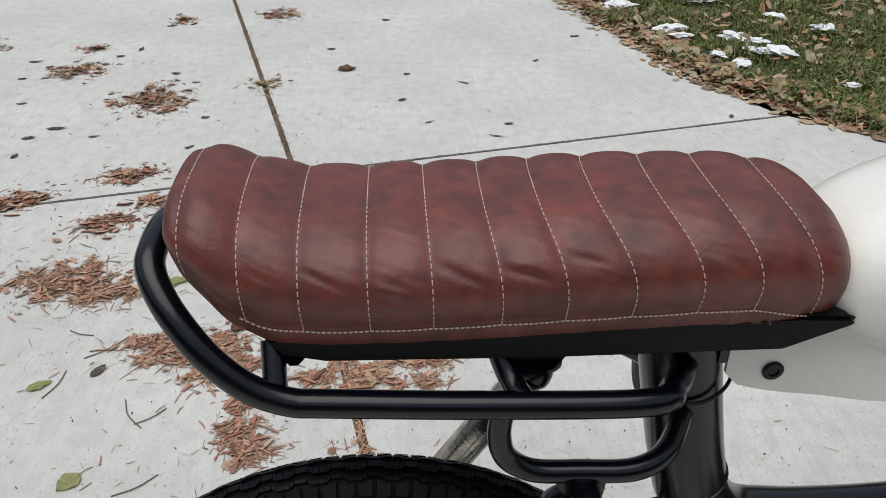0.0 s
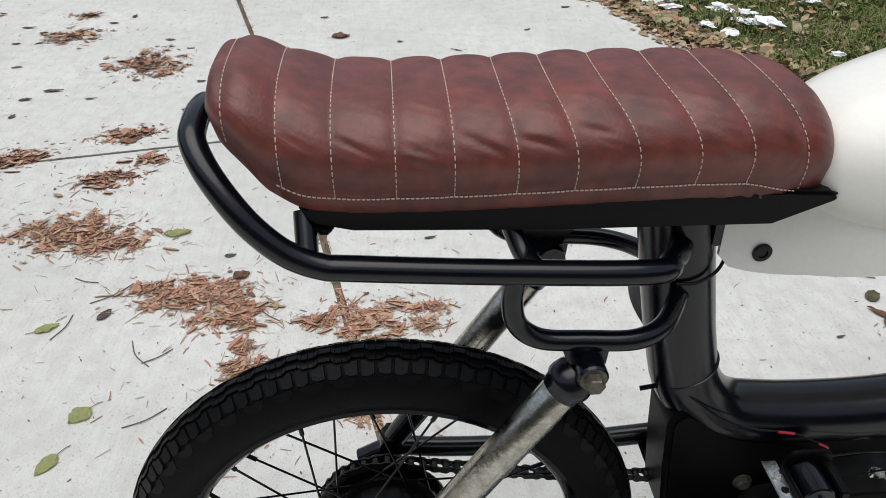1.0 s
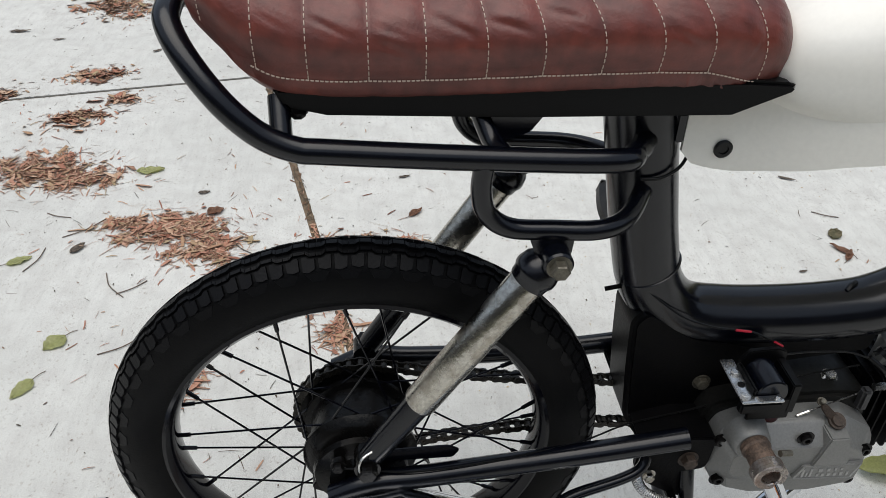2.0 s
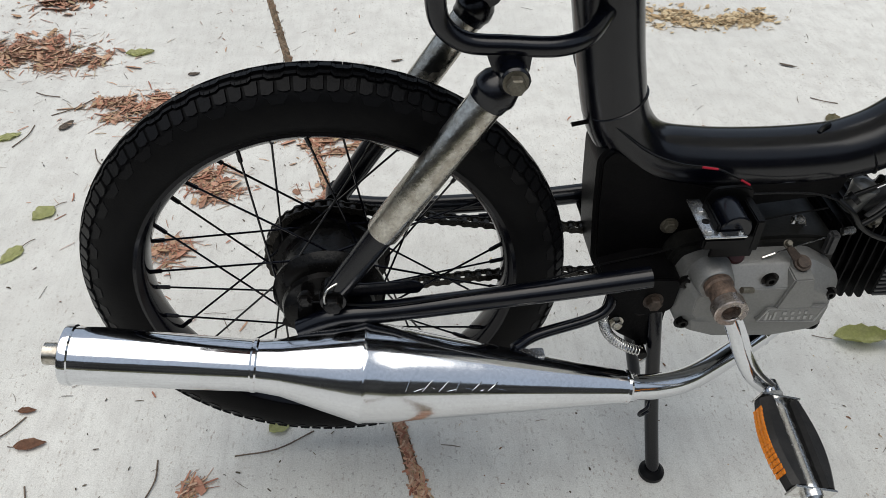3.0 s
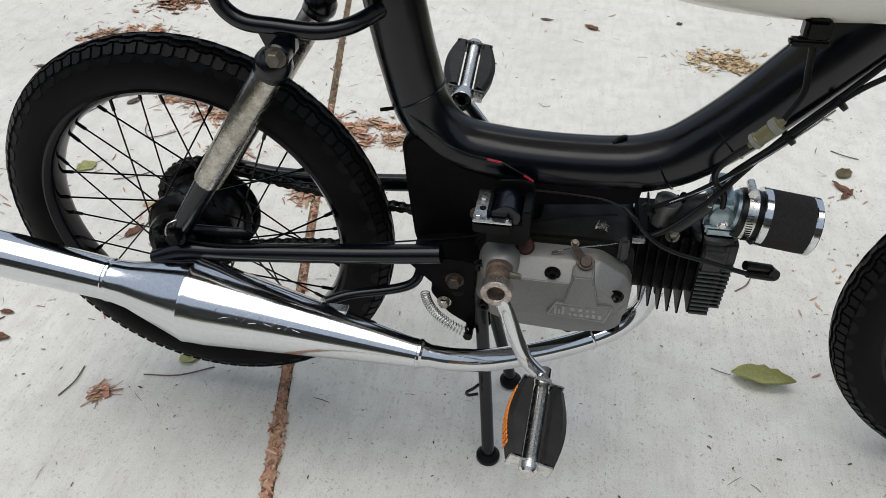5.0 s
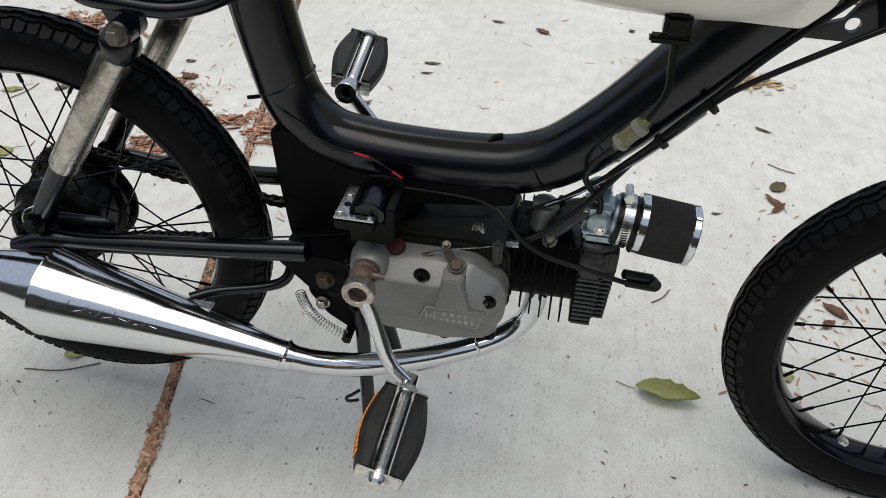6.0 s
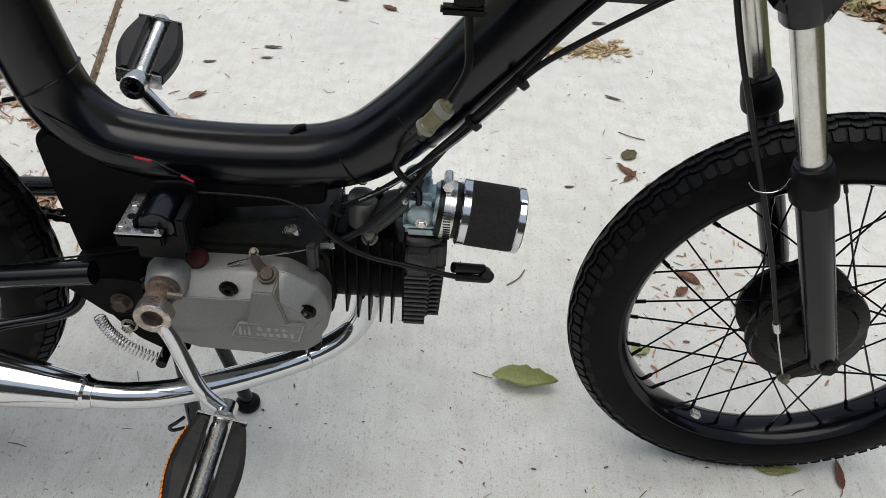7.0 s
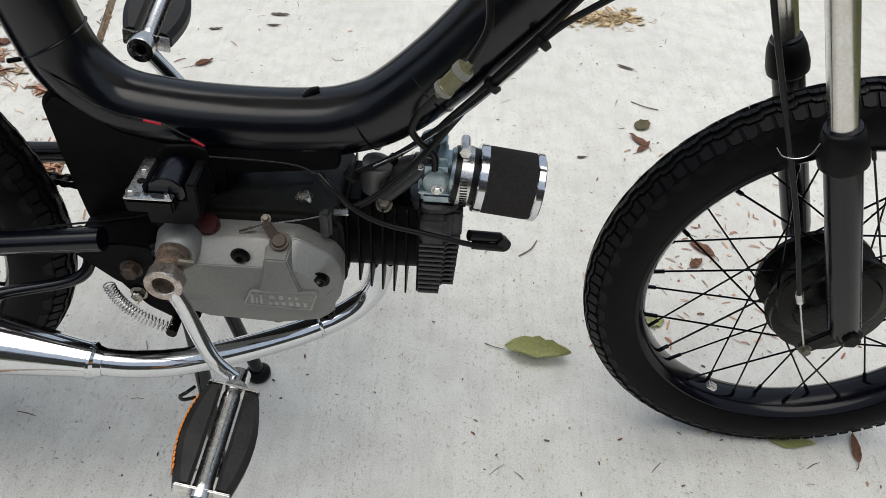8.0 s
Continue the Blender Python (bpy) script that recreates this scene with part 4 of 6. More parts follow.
for (xa, za), (xb, zb) in zip(((0.474, 0.2905), (0.482, 0.3080), (0.546, 0.3090), (0.5395, 0.2870)), ((0.482, 0.3080), (0.546, 0.3090), (0.5395, 0.2870), (0.474, 0.2905))):
    part("badge_rim", bar([(xa, -0.1040, za), (xb, -0.1040, zb)], 0.0010, 6), M_BADGE, badge)


def socket_bolt(x, y, z, r=0.0062):
    bm = lathe([(0, r * 1.5), (0.001, r * 1.5), (0.001, r), (0.0045, r), (0.0052, r * 0.85), (0.0052, r * 0.5), (0.0022, r * 0.5), (0.0022, 0)], (x, y, z), (0, -1, 0), 20)
    return part("socket_bolt", bm, M_GRIME, cover, "dark socket head bolt", 30)


for x, y, z in ((0.475, -0.0965, 0.347), (0.549, -0.0950, 0.3205), (0.391, -0.0815, 0.334), (0.397, -0.0885, 0.279), (0.551, -0.0880, 0.266), (0.500, -0.0845, 0.2555)):
    socket_bolt(x, y, z)
part("filler_plug", lathe([(0, 0.0105), (0.006, 0.0105), (0.0085, 0.0085), (0.0085, 0)], (0.441, -0.070, 0.360), (0, -0.72, 0.7), 24), material("dark_red_plastic", (0.040, 0.005, 0.005), 0.4, spec=0.3), engine, "dark red filler plug")
hexbolt((0.526, -0.033, 0.370), (0, -0.3, 0.9), 0.0068, 0.007, M_ZINC, engine)
lever = part("clutch_lever", prism(rounded([(0.5160, 0.3520), (0.5065, 0.3520), (0.4945, 0.3700), (0.4945, 0.3750), (0.5005, 0.3750), (0.5140, 0.3600)], 0.003), -0.0015, 0.0015, 0.0006), M_DARKRUST, engine, "rusty clutch lever", 35)
lever.matrix_basis = Matrix.Translation((0.511, -0.0855, 0.3585)) @ Matrix.Rotation(radians(-32), 4, "X") @ Matrix.Translation((-0.511, 0, -0.357))
part("lever_boss", lathe([(0, 0.0090), (0.003, 0.0090), (0.003, 0.0080), (0.0045, 0.0080), (0.0045, 0.0092), (0.0075, 0.0092), (0.0075, 0.0070), (0.0100, 0.0060), (0.0100, 0)], (0.511, -0.0835, 0.3535), (0, -0.5, 0.87), 24), M_DARKRUST, engine)
hexbolt((0.4968, -0.072, 0.3735), (0, -0.5, 0.8), 0.0036, 0.005, M_DULL, engine)
part("clutch_cable", bar([(0.476, -0.0765, 0.361), (0.497, -0.074, 0.3685), (0.530, -0.064, 0.369), (0.547, -0.060, 0.371)], 0.0009, 6, 4), M_ZINC, engine)
part("cable_sleeve", bar([(0.471, -0.0765, 0.3590), (0.484, -0.0755, 0.3640)], 0.0019, 8), M_ZINC, engine)
part("cable_stop", box((0.552, -0.062, 0.364), (0.0115, 0.012, 0.030), 0.003), M_HEAD, engine)
hexbolt((0.560, -0.060, 0.378), (1, 0, 0.05), 0.0045, 0.014, M_ZINC, engine, washer=False)

# pedal shaft and near pedal
part("pedal_shaft", lathe([(0, 0.0150), (0.006, 0.0155), (0.008, 0.0135), (0.026, 0.0140), (0.030, 0.0125), (0.030, 0)], (0.415, -0.104, 0.350), (0, -1, 0), 28), M_RUST, moped, "rusty pedal shaft")
crank = part("crank_arm", joined(lathe([(0.0, 0.0098), (0.0, 0.0165), (0.001, 0.0175), (0.0135, 0.0175), (0.0145, 0.0165), (0.0145, 0.0108), (0.0135, 0.0098), (0.0, 0.0098)], (0.416, -0.130, 0.3475), (0, -1, 0), 36), lathe([(0, 0.0100), (0.003, 0.0100), (0.003, 0)], (0.416, -0.130, 0.3475), (0, -1, 0), 24)), M_CRANK, moped, "dull brownish steel pedal crank eye")
part("cotter_pin", bar([(0.428, -0.128, 0.364), (0.441, -0.126, 0.361)], 0.0035, 8), M_DULL, crank)
arm = tube(bmesh.new(), spline([(0.420, -0.138, 0.338), (0.430, -0.142, 0.318), (0.441, -0.150, 0.292), (0.455, -0.160, 0.268), (0.475, -0.166, 0.250)], 6), 0.0090, 18, None, (0.62, 1.15))
part("crank_bar", arm, M_CHROME, crank, "curved chrome crank bar", 50)
part("crank_end", lathe([(-0.008, 0), (-0.008, 0.0105), (0.007, 0.0105), (0.007, 0)], (0.477, -0.166, 0.249), (0, 1, 0), 24), M_CHROME, crank)


def pedal(inner, outer, across, label, amber):
    """A block pedal on its spindle from inner to outer; across points over the tread."""
    a, b = Vector(inner), Vector(outer)
    d = (b - a).normalized()
    s = Vector(across)
    s = (s - d * s.dot(d)).normalized()
    up = d.cross(s)
    ln = (b - a).length
    m = Matrix.Translation(a) @ Matrix((s, d, up)).transposed().to_4x4()
    p = part("pedal", lathe([(0, 0.0070), (0.006, 0.0085), (0.012, 0.0085), (0.014, 0.0085), (ln - 0.012, 0.0085), (ln - 0.010, 0.0090), (ln - 0.004, 0.0080)], a, d, 24), M_ZINC, moped, label, 30)
    for k in (-1, 1):
        # bowed rubber block
        bm = bmesh.new()
        rings = []
        for i in range(9):
            t = i / 8
            bow = 0.0180 + 0.0085 * math.sin(math.pi * t)
            x0, x1 = 0.0105, bow + 0.007
            h = 0.0115
            rings.append([bm.verts.new(m @ Vector((k * x, 0.004 + (ln - 0.010) * t, z))) for x, z in ((x0, h * 0.55), (x0 + 0.003, h), (x1 - 0.006, h * 0.92), (x1, h * 0.45), (x1, -h * 0.45), (x1 - 0.006, -h * 0.92), (x0 + 0.003, -h), (x0, -h * 0.55))])
        for u_, v_ in zip(rings, rings[1:]):
            for i in range(8):
                bm.faces.new((u_[i], u_[(i + 1) % 8], v_[(i + 1) % 8], v_[i]))
        bm.faces.new(rings[0])
        bm.faces.new(rings[-1][::-1])
        part("pedal_block", bm, M_PEDAL, p, "worn black rubber tread block", 25)
        if amber == k:
            bm = bmesh.new()
            for i in range(14):
                for j in range(3):
                    t = 0.14 + 0.72 * i / 13
                    bow = 0.0180 + 0.0085 * math.sin(math.pi * t) + 0.007
                    box((0, 0, 0), (0.0014, ln * 0.050, 0.0046), 0.0005, m @ Matrix.Translation((k * (bow + 0.0003), 0.004 + (ln - 0.010) * t, -0.0050 + 0.0050 * j)), bm)
            part("reflector", bm, M_AMBER, p, "amber pedal reflector", 30)["kind"] = "stuff"
    for t, w in ((0.0, 0.0245), (ln - 0.004, 0.0245)):
        part("end_plate", box((0, 0, 0), (2 * w, 0.0022, 0.021), 0.004, m @ Matrix.Translation((0, t, 0))), M_ZINC, p)
    part("dust_cap", lathe([(ln - 0.004, 0.0108), (ln + 0.003, 0.0104), (ln + 0.006, 0.0080), (ln + 0.0075, 0)], a, d, 20), M_ZINC, p)
    return p


pedal((0.476, -0.182, 0.2515), (0.4712, -0.290, 0.2427), (1.0, 0.05, -0.30), "block pedal with black rubber treads and amber reflector", -1)
pedal((0.339, 0.119, 0.4505), (0.338, 0.216, 0.472), (1.0, 0.0, -0.22), "block pedal with black rubber treads", 0)
far_crank = part("far_crank", tube(bmesh.new(), spline([(0.418, 0.085, 0.350), (0.404, 0.094, 0.368), (0.372, 0.105, 0.406), (0.343, 0.108, 0.443)], 6), 0.0095, 16, None, (0.75, 1.15)), M_CHROME, moped, "chrome pedal crank", 50)
part("crank_end", lathe([(-0.010, 0), (-0.010, 0.0135), (0.006, 0.0145), (0.009, 0.0135), (0.009, 0.0080), (0.006, 0.0075), (0.006, 0)], (0.338, 0.108, 0.449), (0, -1, 0), 28), M_ZINC, far_crank)
part("spindle_end", lathe([(0, 0.0055), (0.002, 0.0052), (0.002, 0)], (0.338, 0.1025, 0.449), (0, -1, 0), 20), M_GRIME, far_crank)

# cylinder and head
part("cylinder", lathe([(0, 0), (0, 0.043), (0.077, 0.043), (0.077, 0)], (0.565, 0, 0.316), (1, 0, 0), 32), M_FINS, engine)
part("cylinder_top", box((0.603, 0.004, 0.352), (0.074, 0.072, 0.036), 0.003), M_FINS, engine)
FIN_LOW = [0.288, 0.271, 0.263, 0.2595, 0.258, 0.2565, 0.2605]
for i in range(7):
    x = 0.5685 + 0.0119 * i
    zl = FIN_LOW[i]
    fb = prism(rounded([(-0.049, zl + 0.004), (-0.049, 0.374), (0.049, 0.374), (0.049, zl)], 0.006, 3), 0, 0.0019)
    fb.transform(Matrix.Translation((x, 0, 0)) @ Matrix(((0, 1, 0, 0), (1, 0, 0, 0), (0, 0, 1, 0), (0, 0, 0, 1))))
    part("cylinder_fin", fb, M_FINS, engine, "", 30)


def head_plate(z0, z1, x1, y1, r):
    """A horizontal plate with its outer corners rounded in plan."""
    b3 = bmesh.new()
    bmesh.ops.create_cube(b3, size=1, matrix=Matrix.Diagonal((x1 - 0.642, 2 * y1, z1 - z0, 1)))
    b3.transform(Matrix.Translation(((x1 + 0.642) / 2, 0, (z0 + z1) / 2)))
    vert = [e for e in b3.edges if abs(e.verts[0].co.z - e.verts[1].co.z) > 0.0005 and e.verts[0].co.x > 0.65]
    bmesh.ops.bevel(b3, geom=vert, offset=r, segments=5, affect="EDGES")
    return b3


# core coloured black, so the shallow gaps between fins look shaded
head = part("cylinder_head", head_plate(0.267, 0.334, 0.6755, 0.0470, 0.013), M_FINS, engine, "grey finned cylinder head, core blackened as shade between the fins", 30)
part("head_top", joined(bevelled(head_plate(0.330, 0.364, 0.684, 0.049, 0.016), 0.011, 4, 40), lathe([(0, 0.030), (0.005, 0.029), (0.008, 0.026), (0.008, 0)], (0.655, -0.010, 0.365), (0, 0, 1), 36)), M_HEAD, engine, "", 30)
for i in range(11):
    z = 0.268 + 0.0064 * i
    part("head_fin", head_plate(z - 0.0012, z + 0.0012, 0.6790 + 0.0004 * i, 0.0505, 0.015), M_LIGHTENED_CAST, engine, "", 30)

# spark plug lead
lead = part("plug_lead", bar([(0.546, -0.053, 0.416), (0.561, -0.062, 0.405), (0.580, -0.062, 0.383), (0.607, -0.061, 0.367), (0.646, -0.058, 0.355), (0.687, -0.054, 0.342), (0.712, -0.048, 0.333)], 0.0029, 10, 6), M_HOSE, moped, "black rubber spark plug lead", 60)
part("lead_wire", bar([(0.442, -0.056, 0.430), (0.487, -0.046, 0.422), (0.524, -0.047, 0.4195), (0.548, -0.054, 0.4145)], 0.0012, 8, 6), M_HOSE, lead, "", 60)
part("plug_cap", joined(bar([(0.691, -0.049, 0.3485), (0.723, -0.036, 0.3365)], 0.0056, 12), bar([(0.695, -0.052, 0.3385), (0.725, -0.042, 0.3285)], 0.0042, 12), lathe([(-0.005, 0), (-0.005, 0.0072), (0.005, 0.0072), (0.005, 0)], (0.726, -0.039, 0.332), (0.3, -0.9, 0.2), 18)), M_HOSE, lead, "black spark plug cap")

# carburettor, clamp and air filter
carb = part("carburettor", box((0.655, -0.016, 0.402), (0.034, 0.036, 0.044), 0.006), M_CARB, moped, "pale bluish zinc carburettor")
part("float_bowl", joined(box((0.659, -0.018, 0.381), (0.036, 0.036, 0.012), 0.003), box((0.659, -0.018, 0.389), (0.040, 0.040, 0.004), 0.001)), M_CARB, carb)
part("bowl_base", box((0.660, -0.018, 0.371), (0.034, 0.034, 0.010), 0.003), M_HOSE, carb)
part("float_cover", lathe([(0, 0.0145), (0.005, 0.0135), (0.007, 0.010), (0.007, 0)], (0.656, -0.032, 0.401), (0, -1, 0), 24), M_CARB, carb)
hexbolt((0.657, -0.039, 0.395), (0, -1, 0), 0.0045, 0.004, M_ZINC, carb)
part("carb_cap", joined(lathe([(0, 0.013), (0.010, 0.013), (0.013, 0.009), (0.013, 0)], (0.652, -0.006, 0.424), (0, 0, 1), 20)), M_CARB, carb)
for x, z in ((0.637, 0.425), (0.640, 0.412)):
    hexbolt((x, -0.030, z), (0, -0.5, 0.8), 0.0042, 0.006, M_ZINC, carb, washer=False)
part("intake_neck", lathe([(0, 0.022), (0.004, 0.024), (0.010, 0.024), (0.012, 0.026), (0.026, 0.026), (0.026, 0)], (0.668, -0.020, 0.405), (0.99, 0, -0.12), 32), M_CARB, carb)
part("intake_manifold", bar([(0.604, -0.004, 0.362), (0.612, -0.008, 0.380), (0.624, -0.012, 0.395), (0.642, -0.014, 0.402)], 0.0145, 20, 5), M_HEAD, carb, "grey cast intake manifold", 50)
part("intake_flange", lathe([(0, 0.0105), (0.006, 0.0110), (0.022, 0.0128), (0.031, 0.0150), (0.036, 0.0150), (0.037, 0.0135), (0.037, 0.009), (0.034, 0.008), (0.034, 0)], (0.592, -0.014, 0.372), (0.16, -0.10, 1), 32), M_ALLOY, carb, "pale cast alloy flange", 40)
part("throttle_elbow", bar([(0.600, -0.040, 0.376), (0.622, -0.034, 0.394), (0.643, -0.026, 0.414), (0.652, -0.014, 0.432)], 0.0068, 14, 5), M_LIGHTENED_CAST, carb, "", 60)
hexbolt((0.606, -0.040, 0.374), (0, -0.6, 0.8), 0.0062, 0.010, M_DULL, carb)
hexbolt((0.613, -0.012, 0.400), (0, -0.2, 0.9), 0.0045, 0.016, M_GRIME, carb)
f0, f1 = Vector((0.693, -0.025, 0.402)), Vector((0.7545, -0.025, 0.394))
fa = (f1 - f0).normalized()
af = part("air_filter", lathe([(0.008, 0), (0.008, 0.0325), (0.012, 0.0328), (0.052, 0.0328), (0.056, 0.0325), (0.056, 0)], f0, fa, 48), M_FOAM, moped, "black foam pod air filter with chrome ends", 40)
for a, b, r in ((0.0, 0.009, 0.0335), (0.055, 0.063, 0.0335)):
    part("filter_ring", lathe([(a, 0), (a, r - 0.001), (a + 0.001, r), (b - 0.001, r), (b, r - 0.001), (b, 0)], f0, fa, 48), M_CHROME, af, "chrome end ring")
neck = part("filter_neck", lathe([(-0.022, 0.0), (-0.022, 0.0275), (-0.019, 0.0285), (-0.003, 0.0285), (0.001, 0.027), (0.001, 0)], f0, fa, 40), M_HOSE, af)
part("hose_clamp", lathe([(-0.017, 0.0287), (-0.017, 0.0297), (-0.006, 0.0297), (-0.006, 0.0287)], f0, fa, 48), M_ZINC, af, "bright steel hose clamp")
part("clamp_screw", joined(bar([f0 - fa * 0.0115 + Vector((0, -0.006, 0.034)), f0 - fa * 0.0115 + Vector((0, 0.012, 0.034))], 0.0048, 12), lathe([(0, 0.0058), (0.006, 0.0058), (0.006, 0)], f0 - fa * 0.0115 + Vector((0, -0.006, 0.034)), (0, -1, 0), 6)), M_ZINC, af)
for k in range(14):
    a = radians(150 + 6 * k)
    o = Vector((0, math.cos(a) * 0.0298, -math.sin(a) * -0.0298))
    part("clamp_slot", box(f0 - fa * 0.0115 + o, (0.007, 0.0007, 0.0014), 0, Matrix.Rotation(a - math.pi / 2, 4, "X")), M_GRIME, af)

# ignition coil on its plate
coil = part("ignition_coil", lathe([(0, 0), (0, 0.0155), (0.001, 0.0165), (0.035, 0.0165), (0.036, 0.0150), (0.036, 0)], (0.4185, -0.063, 0.4185), (0, -1, 0), 40), M_BLACK, moped, "black ignition coil on a drilled steel plate", 30)
part("coil_core", joined(prism(rounded([(0.399, 0.392), (0.399, 0.430), (0.407, 0.441), (0.436, 0.443), (0.447, 0.438), (0.447, 0.392)], 0.004, 4), -0.061, -0.055, 0.001), box((0.4415, -0.078, 0.411), (0.009, 0.045, 0.038), 0.0012), box((0.4000, -0.079, 0.409), (0.004, 0.040, 0.034), 0.0012), box((0.4200, -0.098, 0.398), (0.044, 0.004, 0.028), 0.001)), M_PAN, coil, "", 30)
plate = part("coil_plate", joined(box((0.391, -0.077, 0.418), (0.015, 0.060, 0.0025), 0.0008), box((0.405, -0.1045, 0.418), (0.043, 0.009, 0.0025), 0.0008)), M_ZINC, coil, "bright steel mounting plate")
part("coil_base", box((0.405, -0.1040, 0.4095), (0.043, 0.010, 0.0140), 0.002), M_PAN, coil)
for x, y in ((0.391, -0.068), (0.389, -0.1000), (0.421, -0.1045)):
    hexbolt((x, y, 0.4195), (0, 0, 1), 0.0022 if x > 0.4 else 0.0042, 0.003, M_ZINC, coil)
part("plate_hole", lathe([(0, 0.0038), (0.0006, 0.0038), (0.0006, 0)], (0.392, -0.084, 0.4192), (0, 0, 1), 16), M_GRIME, coil)

# wiring
wire = part("wiring", bar([(0.300, -0.031, 0.500), (0.335, -0.040, 0.475), (0.367, -0.046, 0.464), (0.39, -0.047, 0.460), (0.407, -0.049, 0.458), (0.427, -0.052, 0.449), (0.443, -0.052, 0.440), (0.440, -0.055, 0.428)], 0.0011, 6, 6), M_HOSE, moped, "thin black wire with red connectors", 60)
for a, b in (((0.391, -0.0485, 0.4602), (0.407, -0.050, 0.4582)), ((0.433, -0.054, 0.4465), (0.4435, -0.0535, 0.4395))):
    part("connector", bar([a, b], 0.0013, 8), M_RED, wire, "red crimp connector")
part("brake_light_cable", bar([(0.578, -0.056, 0.380), (0.602, -0.052, 0.395), (0.640, -0.042, 0.432), (0.690, -0.034, 0.500), (0.741, -0.033, 0.562), (0.772, -0.032, 0.600), (0.80, -0.031, 0.630), (0.845, -0.030, 0.676)], 0.0034, 10, 6), M_HOSE, moped, "black control cable under the frame", 60)
part("control_cable", bar([(0.570, -0.030, 0.398), (0.620, -0.036, 0.432), (0.680, -0.036, 0.486), (0.741, -0.034, 0.556), (0.779, -0.033, 0.586), (0.844, -0.032, 0.628), (0.90, -0.034, 0.662)], 0.0030, 10, 6), M_HOSE, moped, "black control cable", 60)
part("throttle_cable", bar([(0.652, -0.010, 0.430), (0.655, -0.030, 0.458), (0.685, -0.038, 0.498), (0.738, -0.037, 0.556)], 0.0026, 10, 6), M_HOSE, moped, "black throttle cable", 60)
part("cable_conduit", bar([(0.596, -0.037, 0.417), (0.640, -0.039, 0.447), (0.690, -0.039, 0.494), (0.735, -0.039, 0.546)], 0.0011, 6, 6), M_ZINC, moped, "bright thin wire", 60)
for x, z in ((0.738, 0.553), (0.700, 0.510), (0.575, 0.405)):
    part("cable_tie", lathe([(-0.0025, 0.0075), (-0.0025, 0.0085), (0.0025, 0.0085), (0.0025, 0.0075)], (x, -0.037, z), (0.66, 0, 0.75), 14), M_HOSE, moped)

# fuel tank
bm = bmesh.new()
rows = []
for i in range(57):
    u = i / 56
    x = 0.352 + 0.448 * u
    w = curve_at(x, [(0.352, 0.040), (0.362, 0.055), (0.39, 0.074), (0.43, 0.088), (0.50, 0.098), (0.62, 0.100), (0.72, 0.092), (0.78, 0.070), (0.80, 0.045)])
    top = curve_at(x, [(0.352, 0.760), (0.362, 0.776), (0.39, 0.794), (0.43, 0.810), (0.50, 0.832), (0.60, 0.846), (0.70, 0.838), (0.78, 0.800), (0.80, 0.775)])
    low = curve_at(x, [(0.352, 0.715), (0.362, 0.703), (0.39, 0.690), (0.43, 0.677), (0.50, 0.660), (0.60, 0.639), (0.70, 0.632), (0.78, 0.636), (0.80, 0.645)])
    ring = []
    for k in range(48):
        a = 2 * math.pi * k / 48
        c, n = math.cos(a), math.sin(a)
        flat, tall = (0.95, 1.0) if n > 0 else (0.72, 0.80)
        ring.append(bm.verts.new((x, w * math.copysign(abs(c) ** flat, c), (top + low) / 2 + (top - low) / 2 * math.copysign(abs(n) ** tall, n))))
    rows.append(ring)
for a, b in zip(rows, rows[1:]):
    for k in range(48):
        bm.faces.new((a[k], a[(k + 1) % 48], b[(k + 1) % 48], b[k]))
bm.faces.new(rows[0])
bm.faces.new(rows[-1][::-1])
tank = part("fuel_tank", bm, M_CREAM, moped, "glossy cream white painted fuel tank", 60)
for sg in (-1, 1):
    bm = bmesh.new()
    n = 22
    g = []
    for i in range(n + 1):
        x = 0.303 + 0.217 * i / n
        y = sg * curve_at(x, [(0.303, 0.026), (0.345, 0.030), (0.375, 0.042), (0.40, 0.061), (0.43, 0.079), (0.47, 0.090), (0.52, 0.094)])
        lo = curve_at(x, [(0.303, 0.654), (0.310, 0.644), (0.345, 0.636), (0.375, 0.641), (0.40, 0.651), (0.43, 0.664), (0.47, 0.671), (0.52, 0.672)])
        hi = curve_at(x, [(0.303, 0.694), (0.345, 0.710), (0.423, 0.715), (0.52, 0.70)])
        g.append([[bm.verts.new((x, y - sg * 0.004 * k, lo + (hi - lo) * j / 5)) for j in range(6)] for k in (0, 1)])
    for a, b in zip(g, g[1:]):
        for k in (0, 1):
            for j in range(5):
                bm.faces.new((a[k][j], a[k][j + 1], b[k][j + 1], b[k][j]))
        for j in (0, 5):
            bm.faces.new((a[0][j], a[1][j], b[1][j], b[0][j]))
    for e in (g[0], g[-1]):
        for j in range(5):
            bm.faces.new((e[0][j], e[0][j + 1], e[1][j + 1], e[1][j]))
    part("tank_skirt", bm, M_CREAM, tank, "", 50)
    part("grommet", lathe([(0, 0.0085), (0.0015, 0.0085), (0.0025, 0.0072), (0.0025, 0.0045), (0.0012, 0.0040), (0.0012, 0)], (0.3385, sg * 0.0292, 0.6575), (0, sg, 0), 24), M_HOSE, tank, "black rubber grommet")
for sg in (-1, 1):
    part("front_panel", prism(rounded([(0.690, 0.648), (0.704, 0.641), (0.792, 0.639), (0.812, 0.660), (0.826, 0.715), (0.690, 0.715)], 0.006), sg * 0.050, sg * 0.046, 0.001), M_CREAM, tank, "", 35)
part("seat_clip", box((0.300, -0.016, 0.676), (0.014, 0.018, 0.030), 0.003), M_BLACK, tank)

